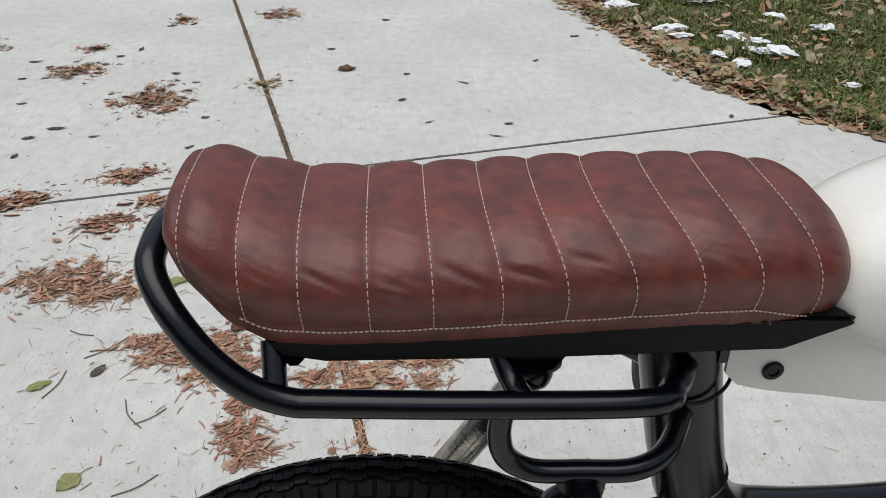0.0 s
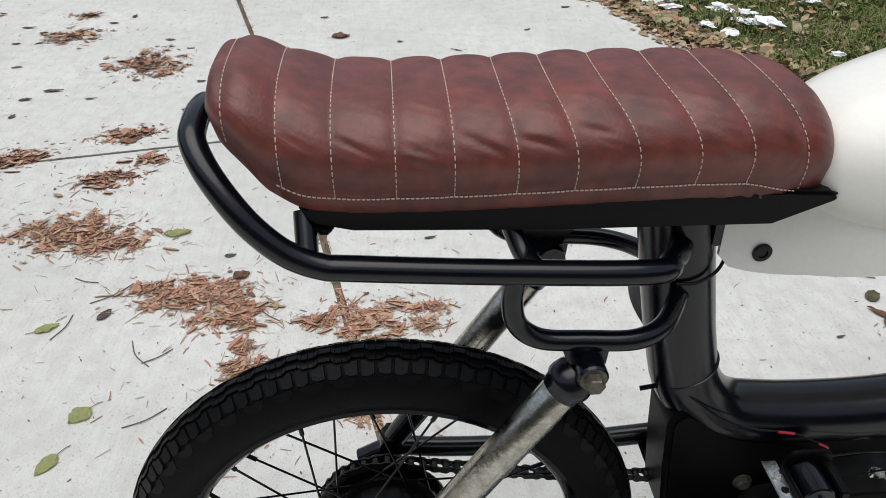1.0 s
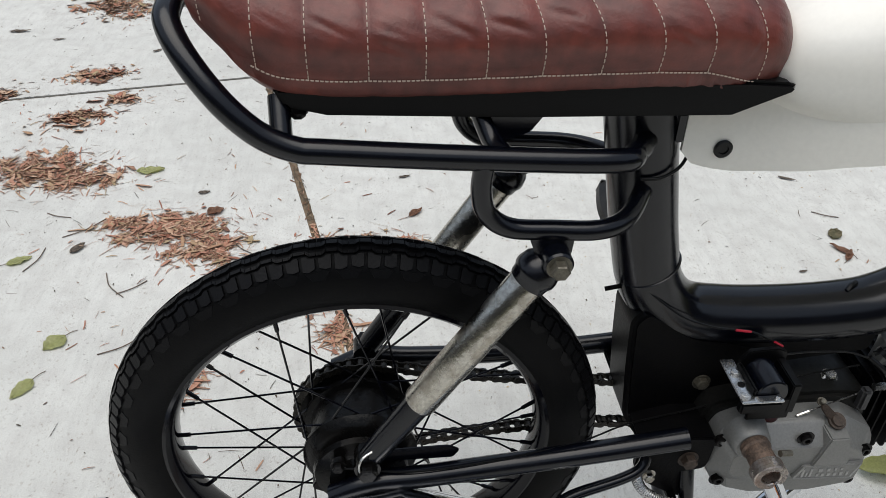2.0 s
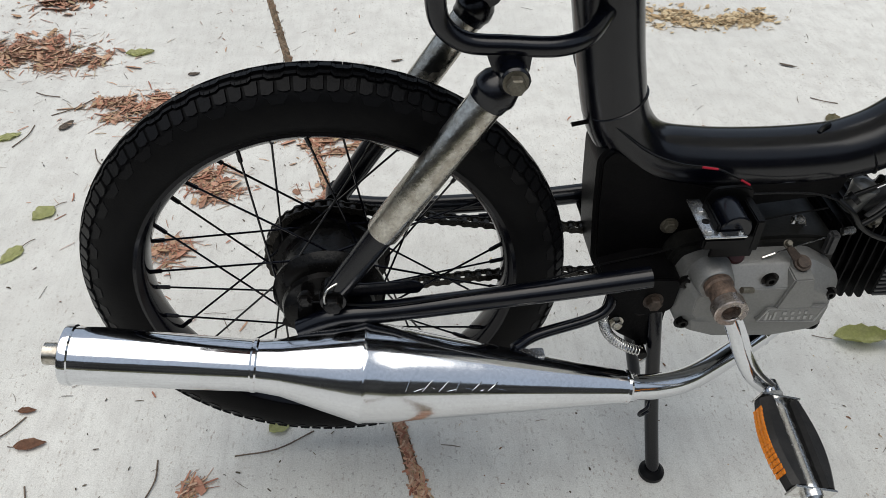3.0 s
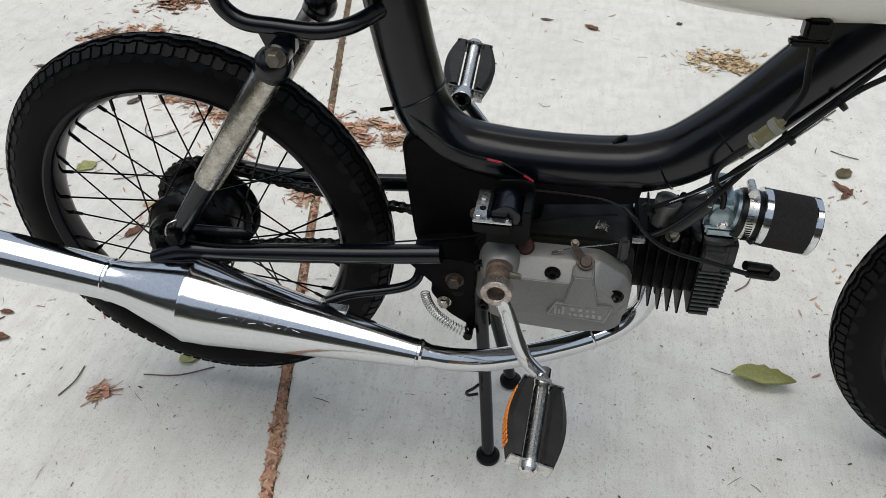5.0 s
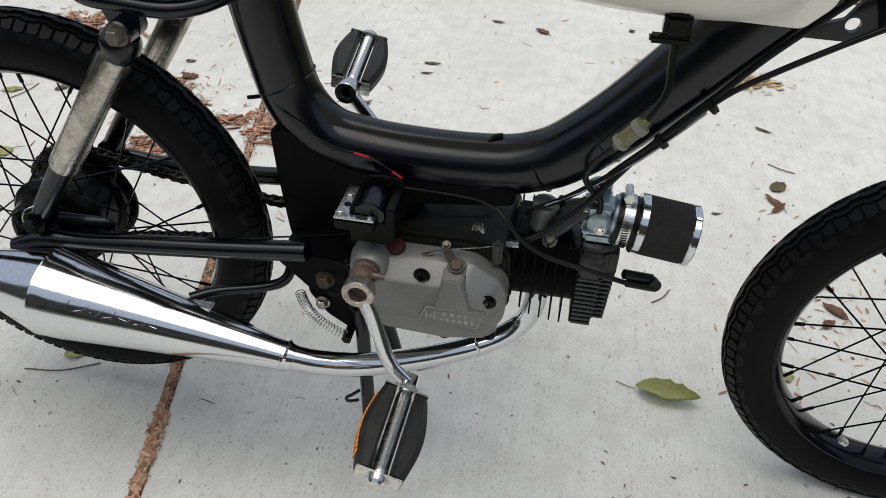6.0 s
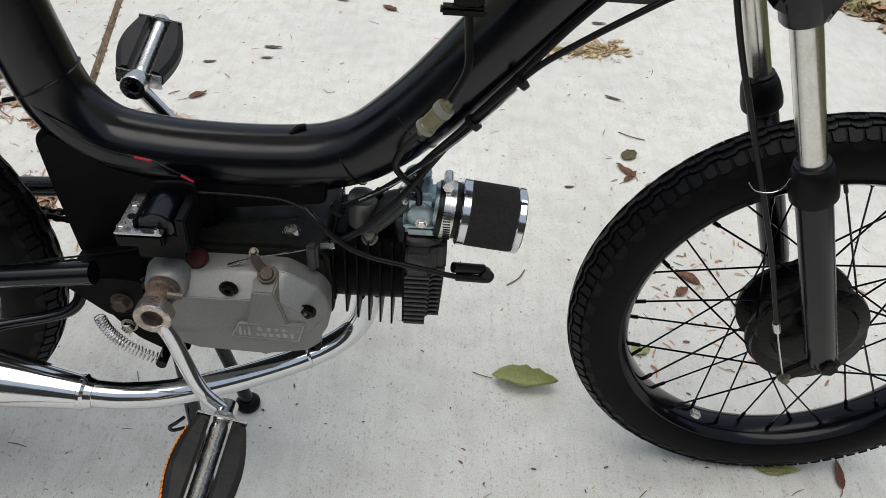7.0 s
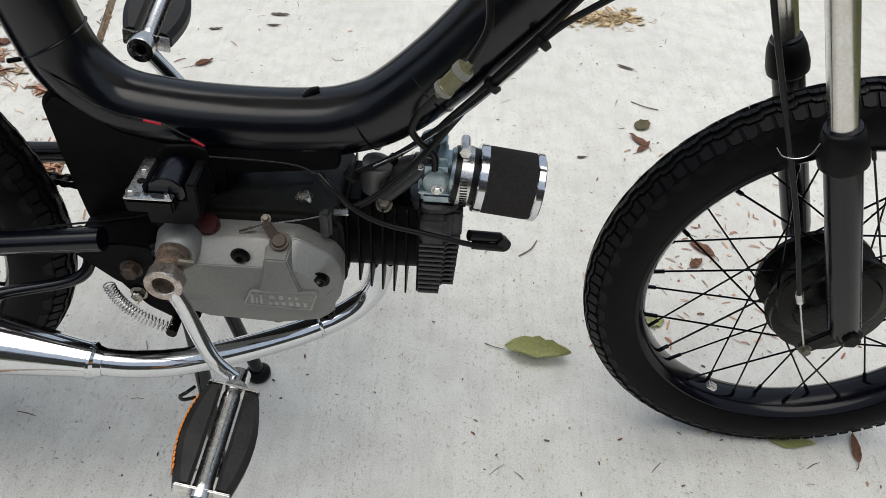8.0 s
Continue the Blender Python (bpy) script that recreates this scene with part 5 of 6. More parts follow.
# petcock, fuel filter and hoses
pet = part("fuel_tap", joined(box((0.688, -0.062, 0.638), (0.024, 0.020, 0.022), 0.004), box((0.684, -0.066, 0.626), (0.036, 0.012, 0.007), 0.002), lathe([(0, 0.006), (0.016, 0.006), (0.016, 0)], (0.688, -0.062, 0.648), (0, 0, 1), 14)), M_GRIME, moped, "dark fuel tap under the tank")
part("tap_hose", bar([(0.688, -0.064, 0.626), (0.690, -0.068, 0.600), (0.690, -0.074, 0.578), (0.677, -0.080, 0.552)], 0.0034, 10, 5), M_HOSE, pet, "", 60)
ff0, ff1 = Vector((0.675, -0.0805, 0.549)), Vector((0.655, -0.077, 0.522))
fd2 = (ff1 - ff0).normalized()
ff = part("fuel_filter", lathe([(-0.006, 0.003), (-0.001, 0.004), (0.0, 0.0070), (0.004, 0.0085), (0.008, 0.0085), (0.009, 0.0076), (0.024, 0.0076), (0.025, 0.0085), (0.028, 0.0085), (0.031, 0.004), (0.037, 0.003), (0.037, 0)], ff0, fd2, 28), M_PLASTIC, moped, "cloudy yellowish inline fuel filter", 30)
for a, b in ((0.0, 0.008), (0.025, 0.031)):
    part("filter_cap", lathe([(a, 0.004), (a + 0.001, 0.0086), (b - 0.001, 0.0088), (b, 0.0078)], ff0, fd2, 28), M_CAP, ff, "pale plastic filter cap", 30)
part("carb_hose", bar([ff1 + fd2 * 0.002, (0.640, -0.070, 0.500), (0.632, -0.060, 0.475), (0.640, -0.044, 0.450), (0.652, -0.034, 0.432), (0.654, -0.034, 0.412)], 0.0034, 10, 6), M_HOSE, ff, "", 60)

# front fork, crown and brake
fd = Vector((0.1425, 0, -0.3705)).normalized()
for sg in (-1, 1):
    y = 0.009 + sg * 0.082
    t0 = Vector((0.9465, y, 0.631))
    leg = part("fork_leg", lathe([(0.128, 0), (0.128, 0.0155), (0.132, 0.0162), (0.376, 0.0162), (0.388, 0.0150), (0.388, 0)], t0, fd, 28), M_BLACK, moped, "satin black front fork leg", 30)
    part("stanchion", lathe([(-0.05, 0), (-0.05, 0.0125), (0.145, 0.0125), (0.145, 0)], t0, fd, 28), M_FORK, leg, "scratched bright steel fork tube", 30)
    part("fork_boot", lathe([(0.128, 0.0128), (0.131, 0.0165), (0.140, 0.0195), (0.158, 0.0215), (0.166, 0.0210), (0.170, 0.0165), (0.172, 0.0160)], t0, fd, 28), M_PAN, leg, "black rubber fork boot", 40)
    hexbolt((1.086, y + sg * 0.012, 0.273), (0, sg, 0), 0.0095, 0.008, M_GRIME, leg, name="axle_nut")
part("fork_crown", joined(box((0, 0, 0), (0.052, 0.182, 0.034), 0.008, Matrix.Translation((0.936, 0, 0.657)) @ pose(0, 0, 0, 0, 21, 0)), lathe([(-0.02, 0), (-0.02, 0.0195), (0.018, 0.0195), (0.021, 0.0175), (0.021, 0)], (0.9365, -0.073, 0.657), fd, 24), lathe([(-0.02, 0), (-0.02, 0.0195), (0.018, 0.0195), (0.021, 0.0175), (0.021, 0)], (0.9365, 0.091, 0.657), fd, 24)), M_BLACK, moped, "black fork crown")
part("brake_plate", lathe([(0, 0), (0, 0.060), (0.005, 0.059), (0.010, 0.046), (0.013, 0.044), (0.016, 0.022), (0.016, 0)], (1.087, -0.030, 0.276), (0, -1, 0), 48), M_GRIME, moped, "black front drum brake plate", 30)
part("brake_arm", prism(rounded([(1.046, 0.240), (1.050, 0.249), (1.082, 0.276), (1.094, 0.276), (1.094, 0.264), (1.060, 0.236), (1.052, 0.234)], 0.004), -0.076, -0.070, 0.001), M_GRIME, moped, "black front brake arm")
hexbolt((1.054, -0.076, 0.241), (0, -1, 0), 0.0050, 0.006, M_DULL, moped)
part("brake_cable", bar([(0.870, -0.070, 0.700), (0.886, -0.072, 0.655), (0.9035, -0.074, 0.6075), (0.9294, -0.0745, 0.547), (0.9543, -0.0755, 0.489), (0.9894, -0.0765, 0.405), (1.0225, -0.0765, 0.3165)], 0.0027, 10, 6), M_HOSE, moped, "black front brake cable", 60)
part("cable_inner", bar([(1.0225, -0.0765, 0.3165), (1.036, -0.077, 0.282), (1.052, -0.077, 0.243)], 0.0010, 6, 4), M_ZINC, moped)
part("cable_end", bar([(1.020, -0.0765, 0.322), (1.025, -0.0765, 0.310)], 0.0040, 10), M_ZINC, moped)
part("wire_tie", bar([(0.941, -0.082, 0.492), (0.948, -0.083, 0.485), (0.960, -0.084, 0.484), (0.970, -0.084, 0.489), (0.975, -0.082, 0.499)], 0.0006, 6, 5), M_ZINC, moped, "twisted bright wire tie", 60)
part("rim_weight", box((1.006, -0.016, 0.102), (0.014, 0.010, 0.008), 0.002, pose(0, 0, 0, 0, 35, 0)), M_ZINC, moped, "bright clip-on wheel weight")

# centre stand
for pts in ([(0.384, -0.036, 0.272), (0.400, -0.070, 0.115), (0.411, -0.104, 0.012)], [(0.362, 0.050, 0.272), (0.398, 0.046, 0.13), (0.427, 0.041, 0.012)]):
    b = pts[-1]
    leg = part("stand_leg", bar(pts, 0.0088, 14, 4), M_BLACK, moped, "black centre stand leg", 60)
    part("stand_foot", lathe([(0, 0), (0.0, 0.014), (0.004, 0.0165), (0.010, 0.0165), (0.016, 0.011), (0.016, 0)], (b[0], b[1], 0.0), (0, 0, 1), 20), M_PAN, leg)
part("stand_hook", bar([(0.392, -0.080, 0.124), (0.386, -0.090, 0.126), (0.378, -0.092, 0.120), (0.380, -0.090, 0.112), (0.392, -0.084, 0.110)], 0.0022, 8, 5), M_BLACK, moped, "", 60)
part("stand_pivot", bar([(0.360, -0.062, 0.272), (0.360, 0.052, 0.272)], 0.009, 12), M_GRIME, moped)
helix = []
sa, sb = Vector((0.318, -0.060, 0.262)), Vector((0.372, -0.060, 0.199))
mid = Vector((0.322, -0.060, 0.220))
for i in range(22 * 8 + 1):
    t = i / (22 * 8)
    p = (1 - t) ** 2 * sa + 2 * t * (1 - t) * mid + t * t * sb
    d = (2 * (1 - t) * (mid - sa) + 2 * t * (sb - mid)).normalized()
    s_ = d.cross(Vector((0, 1, 0))).normalized()
    a = 2 * math.pi * i / 8
    helix.append(p + 0.0060 * (math.cos(a) * s_ + math.sin(a) * d.cross(s_)))
part("stand_spring", tube(bmesh.new(), helix, 0.0008, 5), M_ZINC, moped, "bright coiled stand spring", 60)
hexbolt((0.340, -0.045, 0.236), (0, -1, 0), 0.007, 0.008, M_STEEL, moped)
part("spring_post", bar([(0.374, -0.040, 0.197), (0.374, -0.066, 0.197)], 0.006, 10), M_GRIME, moped)
part("stand_bracket", prism(rounded([(0.326, 0.290), (0.322, 0.248), (0.345, 0.215), (0.385, 0.188), (0.402, 0.200), (0.398, 0.235), (0.400, 0.275)], 0.006), -0.044, -0.034, 0.002), M_FINS, moped)


# ---- litter on the driveway ----
rng = random.Random(7)


def sliver(bm, x, y, z, ln, w, a, lift):
    """One bent strip of dry matter."""
    c, s = math.cos(a), math.sin(a)
    bend = rng.uniform(-0.25, 0.25) * ln
    z = max(z, 0.0008)
    rows = []
    for k, (t, h) in enumerate(((-0.5, 0), (0, lift), (0.5, lift * rng.uniform(0, 1.5)))):
        px, py = x + c * ln * t - s * bend * (0.25 - t * t), y + s * ln * t + c * bend * (0.25 - t * t)
        q = w * (0.35 if k != 1 else 0.5)
        rows.append((bm.verts.new((px - s * q, py + c * q, z + h)), bm.verts.new((px + s * q, py - c * q, z + h + w * 0.3))))
    for p, q in zip(rows, rows[1:]):
        bm.faces.new((p[0], p[1], q[1], q[0]))


def pile(x, y, rx, ry, count, mat, label, depth=0.008, long=0.026, turn=0.2, fat=0.0022):
    bm = bmesh.new()
    c, s = math.cos(turn), math.sin(turn)
    for k in range(count):
        stray = k % 15 == 0
        r, a = (0.8 + 0.9 * rng.random() ** 2) if stray else rng.random() ** 0.68, rng.uniform(0, 2 * math.pi)
        wob = 0.86 + 0.55 * noise.noise((math.cos(a) * 1.6 + x * 3, math.sin(a) * 1.6 + y * 3, 0.7)) + 0.25 * noise.noise((math.cos(a) * 5, math.sin(a) * 5, x))
        px, py = r * rx * wob * math.cos(a), r * ry * wob * math.sin(a)
        if not stray and noise.noise(((x + px) * 26, (y + py) * 26, 0.2)) + 0.5 * noise.noise(((x + px) * 70, (y + py) * 70, 0.9)) < 0.15 - 0.75 * (1 - r):
            continue
        z = depth * max(0, 1 - r) * rng.random()
        size = rng.random() ** 2.2
        sliver(bm, x + px * c - py * s, y + px * s + py * c, z, long * (0.22 + 1.15 * size), fat * (0.35 + 0.9 * rng.random() ** 2) * (4.2 if k % 7 == 0 else 1.0), rng.gauss(0.3, 1.1), rng.uniform(0, 0.0022))
    return tagged(part("leaf_litter", bm, mat, None, "", 0), label, "leaf litter", kind="stuff")


RUST_LABEL = "heap of reddish brown needles and bark shreds on concrete"
for x, y, rx, ry, n in ((-1.211, 2.650, 0.15, 0.12, 300), (-0.838, 2.316, 0.15, 0.18, 420), (-0.759, 1.690, 0.10, 0.07, 220), (-1.045, 1.545, 0.12, 0.08, 260), (-0.748, 1.401, 0.095, 0.065, 240), (-0.76, 1.135, 0.13, 0.10, 560), (-0.63, 1.075, 0.10, 0.075, 380), (-0.40, 0.850, 0.12, 0.085, 620), (-0.30, 0.770, 0.07, 0.06, 240), (-0.518, 0.876, 0.05, 0.03, 90), (-0.025, 0.735, 0.085, 0.08, 420), (-0.130, 0.742, 0.05, 0.026, 80), (0.102, 0.778, 0.05, 0.02, 60), (0.080, 0.714, 0.06, 0.03, 60), (-0.271, 0.668, 0.035, 0.025, 40), (-0.273, 0.601, 0.06, 0.03, 70), (-0.646, 1.519, 0.065, 0.05, 70), (-0.246, 0.554, 0.07, 0.05, 110), (-0.302, 0.384, 0.045, 0.045, 60), (-0.189, -0.087, 0.020, 0.018, 12), (-0.358, 0.752, 0.06, 0.05, 90), (-0.511, 3.410, 0.13, 0.12, 180), (-0.946, 3.348, 0.08, 0.09, 80), (-1.70, 2.935, 0.09, 0.14, 160), (-1.233, 2.941, 0.08, 0.06, 60), (-0.05, 0.50, 0.045, 0.08, 60)):
    pile(x, y, rx, ry, int(n * (4.6 if y < 1.3 else 4.0)), M_NEEDLES, RUST_LABEL, 0.007, 0.034, 0.2, 0.0030 if y < 1.3 else 0.0050)
TAN_LABEL = "scatter of pale tan seed chaff on concrete"
for x, y, rx, ry, n in ((0.86, 1.275, 0.09, 0.075, 260), (1.00, 1.245, 0.11, 0.05, 300), (1.08, 1.262, 0.06, 0.06, 160), (-0.465, 2.448, 0.07, 0.07, 120)):
    pile(x, y, rx * 1.1, ry * 1.1, n * 7, M_TAN, TAN_LABEL, 0.005, 0.022, 0.2, 0.0030)

# shreds along the long joint
bm = bmesh.new()
for _ in range(2000):
    y = rng.choice((rng.uniform(-0.35, 0.12), rng.uniform(-0.35, 0.85), rng.uniform(-0.3, 0.02)))
    wide = 0.0026 + 0.006 * max(0, noise.noise((y * 11, 0.3, 0)))
    x = line_x(y) + rng.gauss(0, wide)
    sliver(bm, x, y, rng.uniform(-0.002, 0.004), rng.uniform(0.004, 0.017), rng.uniform(0.0014, 0.0040), rng.gauss(1.75, 0.7), rng.uniform(0, 0.002))
tagged(part("joint_litter", bm, M_NEEDLES, None, "", 0), "rusty needles and bark packed along the driveway joint", "leaf litter", kind="stuff")
bm = bmesh.new()
for _ in range(900):
    y = rng.uniform(0.8, 4.2)
    sliver(bm, line_x(y) + rng.gauss(0, 0.006), y, rng.uniform(-0.002, 0.002), rng.uniform(0.006, 0.018), rng.uniform(0.001, 0.003), rng.gauss(1.75, 0.5), 0.001)
for _ in range(500):
    x = rng.uniform(-2.2, 1.4)
    sliver(bm, x, cross_y(x) + rng.gauss(0, 0.005), rng.uniform(-0.003, 0.001), rng.uniform(0.005, 0.016), rng.uniform(0.001, 0.003), rng.gauss(0.2, 0.4), 0.001)
tagged(part("joint_litter", bm, M_SPECKS, None, "", 0), "dark dry bits lying in the driveway joints", "leaf litter", kind="stuff")

# scattered specks and stalks everywhere
bm = bmesh.new()
for _ in range(4200):
    x, y = rng.uniform(-2.2, 1.5), rng.uniform(-0.6, 4.4)
    if x > 0 and rng.random() > 0.45:
        continue
    if y > cross_y(x) and x > 1.2 - 0.28 * (y - 2.4):
        continue
    k = rng.random()
    ln = rng.uniform(0.002, 0.008) if k < 0.75 else rng.uniform(0.01, 0.035)
    sliver(bm, x, y, 0.001, ln, rng.uniform(0.0007, 0.0028) if k < 0.75 else rng.uniform(0.0006, 0.0014), rng.uniform(0, 6.3), rng.uniform(0, 0.0015))
tagged(part("scattered_litter", bm, M_SPECKS, None, "", 0), "small dark specks and dry stalks scattered over concrete", "leaf litter", kind="stuff")
bm = bmesh.new()
for _ in range(240):
    x, y = rng.gauss(-0.4, 0.45), rng.gauss(0.85, 0.5)
    if y < -0.4 or x > 0.9:
        continue
    sliver(bm, x, y, 0.001, rng.uniform(0.006, 0.03), rng.uniform(0.0008, 0.003), rng.uniform(0, 6.3), rng.uniform(0, 0.002))
tagged(part("scattered_litter", bm, M_NEEDLES, None, "", 0), "loose reddish shreds scattered over concrete", "leaf litter", kind="stuff")

# fine grit and tan bits on the near slab
for mat, count, label in ((M_SPECKS, 260, "fine dark grit scattered on the concrete"), (M_TAN, 320, "tiny tan bits scattered on the concrete")):
    bm = bmesh.new()
    for _ in range(count):
        x, y = rng.uniform(0.1, 1.5), rng.uniform(-0.55, 1.1)
        sliver(bm, x, y, 0.001, rng.uniform(0.0015, 0.006), rng.uniform(0.0008, 0.0026), rng.uniform(0, 6.3), rng.uniform(0, 0.001))
    tagged(part("scattered_litter", bm, mat, None, "", 0), label, "leaf litter", kind="stuff")
bm = bmesh.new()
for _ in range(170):
    sliver(bm, rng.gauss(1.17, 0.12), rng.gauss(0.33, 0.14), 0.001, rng.uniform(0.004, 0.020), rng.uniform(0.001, 0.004), rng.uniform(0, 6.3), rng.uniform(0, 0.002))
tagged(part("scattered_litter", bm, M_NEEDLES, None, "", 0), "loose brown shreds lying beyond the front wheel", "leaf litter", kind="stuff")


def leaf(x, y, ln, wd, turn, mat, label, curl=0.25, stem=0.4, fold=0.25):
    """A fallen leaf: a folded, curled blade with its stalk."""
    bm = bmesh.new()
    n = 10
    rows = []
    sd = x * 7 + y * 13
    for i in range(n + 1):
        t = i / n
        w = wd * max(math.sin(math.pi * min(1, t ** 0.8)) ** 0.8, 0.02) * 0.5
        w *= 1 + 0.20 * noise.noise((t * 9, sd, 0))
        z = 0.002 + curl * ln * (t - 0.45) ** 2 * 0.6
        row = []
        for j in range(-3, 4):
            f = j / 3
            zz = z + fold * w * abs(f) ** 1.5 + 0.16 * wd * noise.noise((t * 5 + sd, f * 2.5, 1))
            row.append(bm.verts.new((ln * (t - 0.5), w * f, max(zz, 0.0012))))
        rows.append(row)
    for a, b in zip(rows, rows[1:]):
        for j in range(6):
            bm.faces.new((a[j], a[j + 1], b[j + 1], b[j]))
    bmesh.ops.solidify(bm, geom=bm.faces[:], thickness=0.0005)
    ob = tagged(part("fallen_leaf", bm, mat, None, "", 60), label, "leaf", "fallen leaves")
    ob.matrix_basis = pose(x, y, 0, 0, 0, math.degrees(turn))
    if stem:
        b2 = bar([(-ln * 0.49, 0, 0.003), (-ln * (0.5 + stem * 0.5), 0.02 * ln, 0.003), (-ln * (0.5 + stem), 0.08 * ln, 0.0015)], 0.0007, 5, 3)
        part("leaf_stalk", b2, M_TWIG, ob)
    return ob


GREEN = "yellow-green fallen leaf lying on the concrete"
leaf(0.808, 0.108, 0.095, 0.038, -0.12, M_LEAF_GREEN, "large curled green leaf with stalk on the concrete", 0.8, 0.3, 0.9)
leaf(-0.561, 0.382, 0.050, 0.028, 1.1 + math.pi, M_LEAF_GREEN, GREEN, 0.2, 0.5)
leaf(-0.541, 0.495, 0.046, 0.038, 0.9 + math.pi, M_LEAF_GREEN, GREEN, 0.2, 0.5)
leaf(-0.682, 0.751, 0.050, 0.026, 0.5, M_LEAF_GREEN, GREEN, 0.2, 0.3)
leaf(-0.492, 1.107, 0.065, 0.032, 0.15, M_LEAF_GREEN, GREEN, 0.3, 0)
leaf(-0.083, 0.004, 0.040, 0.026, 0.6, M_LEAF_GREEN, GREEN, 0.2, 0)
leaf(1.139, -0.018, 0.062, 0.022, 0.0, M_LEAF_GREEN, GREEN, 0.2, 0)
leaf(1.063, 0.750, 0.048, 0.030, 0.9, M_LEAF_OLIVE, "faded olive leaf on the concrete", 0.3, 0)
leaf(0.991, 0.188, 0.034, 0.024, 0.3, M_LEAF_GREEN, GREEN, 0.2, 0)
BROWN = "dry brown fallen leaf lying on the concrete"
for x, y, ln, wd, a in ((1.046, 0.69, 0.055, 0.018, 2.2), (1.052, 0.668, 0.05, 0.014, 0.9), (-0.414, -0.009, 0.042, 0.018, 0.1), (-0.435, 0.049, 0.026, 0.011, 0.0), (1.102, 0.367, 0.05, 0.02, 2.4), (1.085, 0.330, 0.034, 0.016, 0.8), (-0.314, 0.915, 0.04, 0.03, 0.6), (-0.147, 2.592, 0.075, 0.05, 0.2), (1.221, -0.021, 0.05, 0.012, 1.4), (-0.33, 0.30, 0.05, 0.02, 1.2), (0.511, 1.433, 0.05, 0.024, 2.5), (0.132, 0.888, 0.045, 0.02, 0.8)):
    leaf(x, y, ln, wd, a, M_LEAF_BROWN, BROWN, 0.35, 0.2, 0.4)
DARK = "small dark dry leaf lying on the concrete"
for x, y, ln, wd, a in ((-0.578, 0.788, 0.050, 0.034, 1.0), (-0.351, 1.000, 0.034, 0.022, 0.2), (0.248, 1.147, 0.058, 0.022, 0.0), (0.117, 1.051, 0.04, 0.016, 0.3), (-0.224, 2.856, 0.046, 0.03, 0), (0.010, 3.282, 0.05, 0.03, 0.2), (0.067, 2.246, 0.042, 0.03, 0.4), (0.089, 2.521, 0.034, 0.026, 0.1), (0.424, 2.002, 0.042, 0.024, 0), (1.200, 2.016, 0.034, 0.026, 1.2), (0.373, 1.902, 0.075, 0.014, -0.3), (0.156, 2.035, 0.05, 0.012, 0.5), (-1.095, 2.060, 0.085, 0.03, 0.1), (-1.152, 1.847, 0.04, 0.028, 1.2), (-1.161, 1.986, 0.055, 0.03, 0.2), (-0.816, 2.588, 0.048, 0.03, 0), (-1.032, 2.910, 0.055, 0.03, 1.4), (-1.095, 2.817, 0.05, 0.03, 0), (-0.950, 1.985, 0.05, 0.016, 0.2), (-0.841, 2.146, 0.034, 0.02, 0.4), (-0.616, 2.125, 0.04, 0.024, 0), (0.847, 2.967, 0.055, 0.034, 0.2), (0.303, 2.411, 0.07, 0.014, 2.6), (0.381, 1.470, 0.05, 0.02, -0.1), (1.064, 0.995, 0.055, 0.016, -0.5), (0.764, 1.507, 0.026, 0.024, 0.5), (0.244, 1.089, 0.04, 0.016, 0.1), (0.925, 0.620, 0.026, 0.012, 0.2), (1.086, 1.423, 0.055, 0.022, 0.1), (-1.421, 2.769, 0.075, 0.026, 0.2), (-0.90, 0.93, 0.075, 0.022, 0.3), (-1.30, 2.30, 0.05, 0.02, 0.3), (-0.62, 1.88, 0.045, 0.02, 0.7), (0.62, 2.65, 0.04, 0.02, 0.5)):
    leaf(x, y, ln * 0.8, wd * 0.62, a, M_LEAF_DARK, DARK, 0.35, 0, 0.3)
for pts in (((-0.459, 0.460), (-0.391, 0.504)), ((-0.621, 0.832), (-0.548, 0.899)), ((-0.680, 0.930), (-0.624, 0.909)), ((-0.466, 0.631), (-0.415, 0.670)), ((-0.142, -0.043), (-0.039, -0.009)), ((-0.250, -0.106), (-0.242, -0.043)), ((-0.403, -0.072), (-0.377, -0.110)), ((0.791, 0.320), (0.823, 0.362)), ((-0.265, 0.806), (-0.212, 0.745)), ((-0.664, 0.714), (-0.644, 0.795)), ((1.054, 0.844), (1.107, 0.817)), ((-0.478, -0.005), (-0.434, 0.039)), ((0.432, 0.081), (0.477, 0.122)), ((-0.50, 0.70), (-0.45, 0.62)), ((-0.34, 0.33), (-0.30, 0.30))):
    (x0, y0), (x1, y1) = pts
    mx, my = (x0 + x1) / 2 + 0.1 * (y1 - y0), (y0 + y1) / 2 - 0.1 * (x1 - x0)
    tagged(part("twig", bar([(x0, y0, 0.0016), (mx, my, 0.003), (x1, y1, 0.0016)], 0.0011, 6, 4), M_TWIG, None, "", 60), "thin dry brown twig lying on the concrete", "twig", "fallen twigs")

# ---- lawn by the driveway ----
EDGE = [(2.20, 1.30), (1.90, 1.60), (1.622, 1.824), (1.543, 1.923), (1.478, 1.992), (1.414, 2.073), (1.308, 2.218), (1.214, 2.313), (1.145, 2.509), (1.095, 2.80), (0.97, 3.244), (0.91, 3.668), (0.80, 4.4), (0.55, 6.0)]


def edge_at(y):
    for (xa, a), (xb, b) in zip(EDGE, EDGE[1:]):
        if y <= b:
            return xa + (xb - xa) * (y - a) / (b - a)
    return EDGE[-1][0]


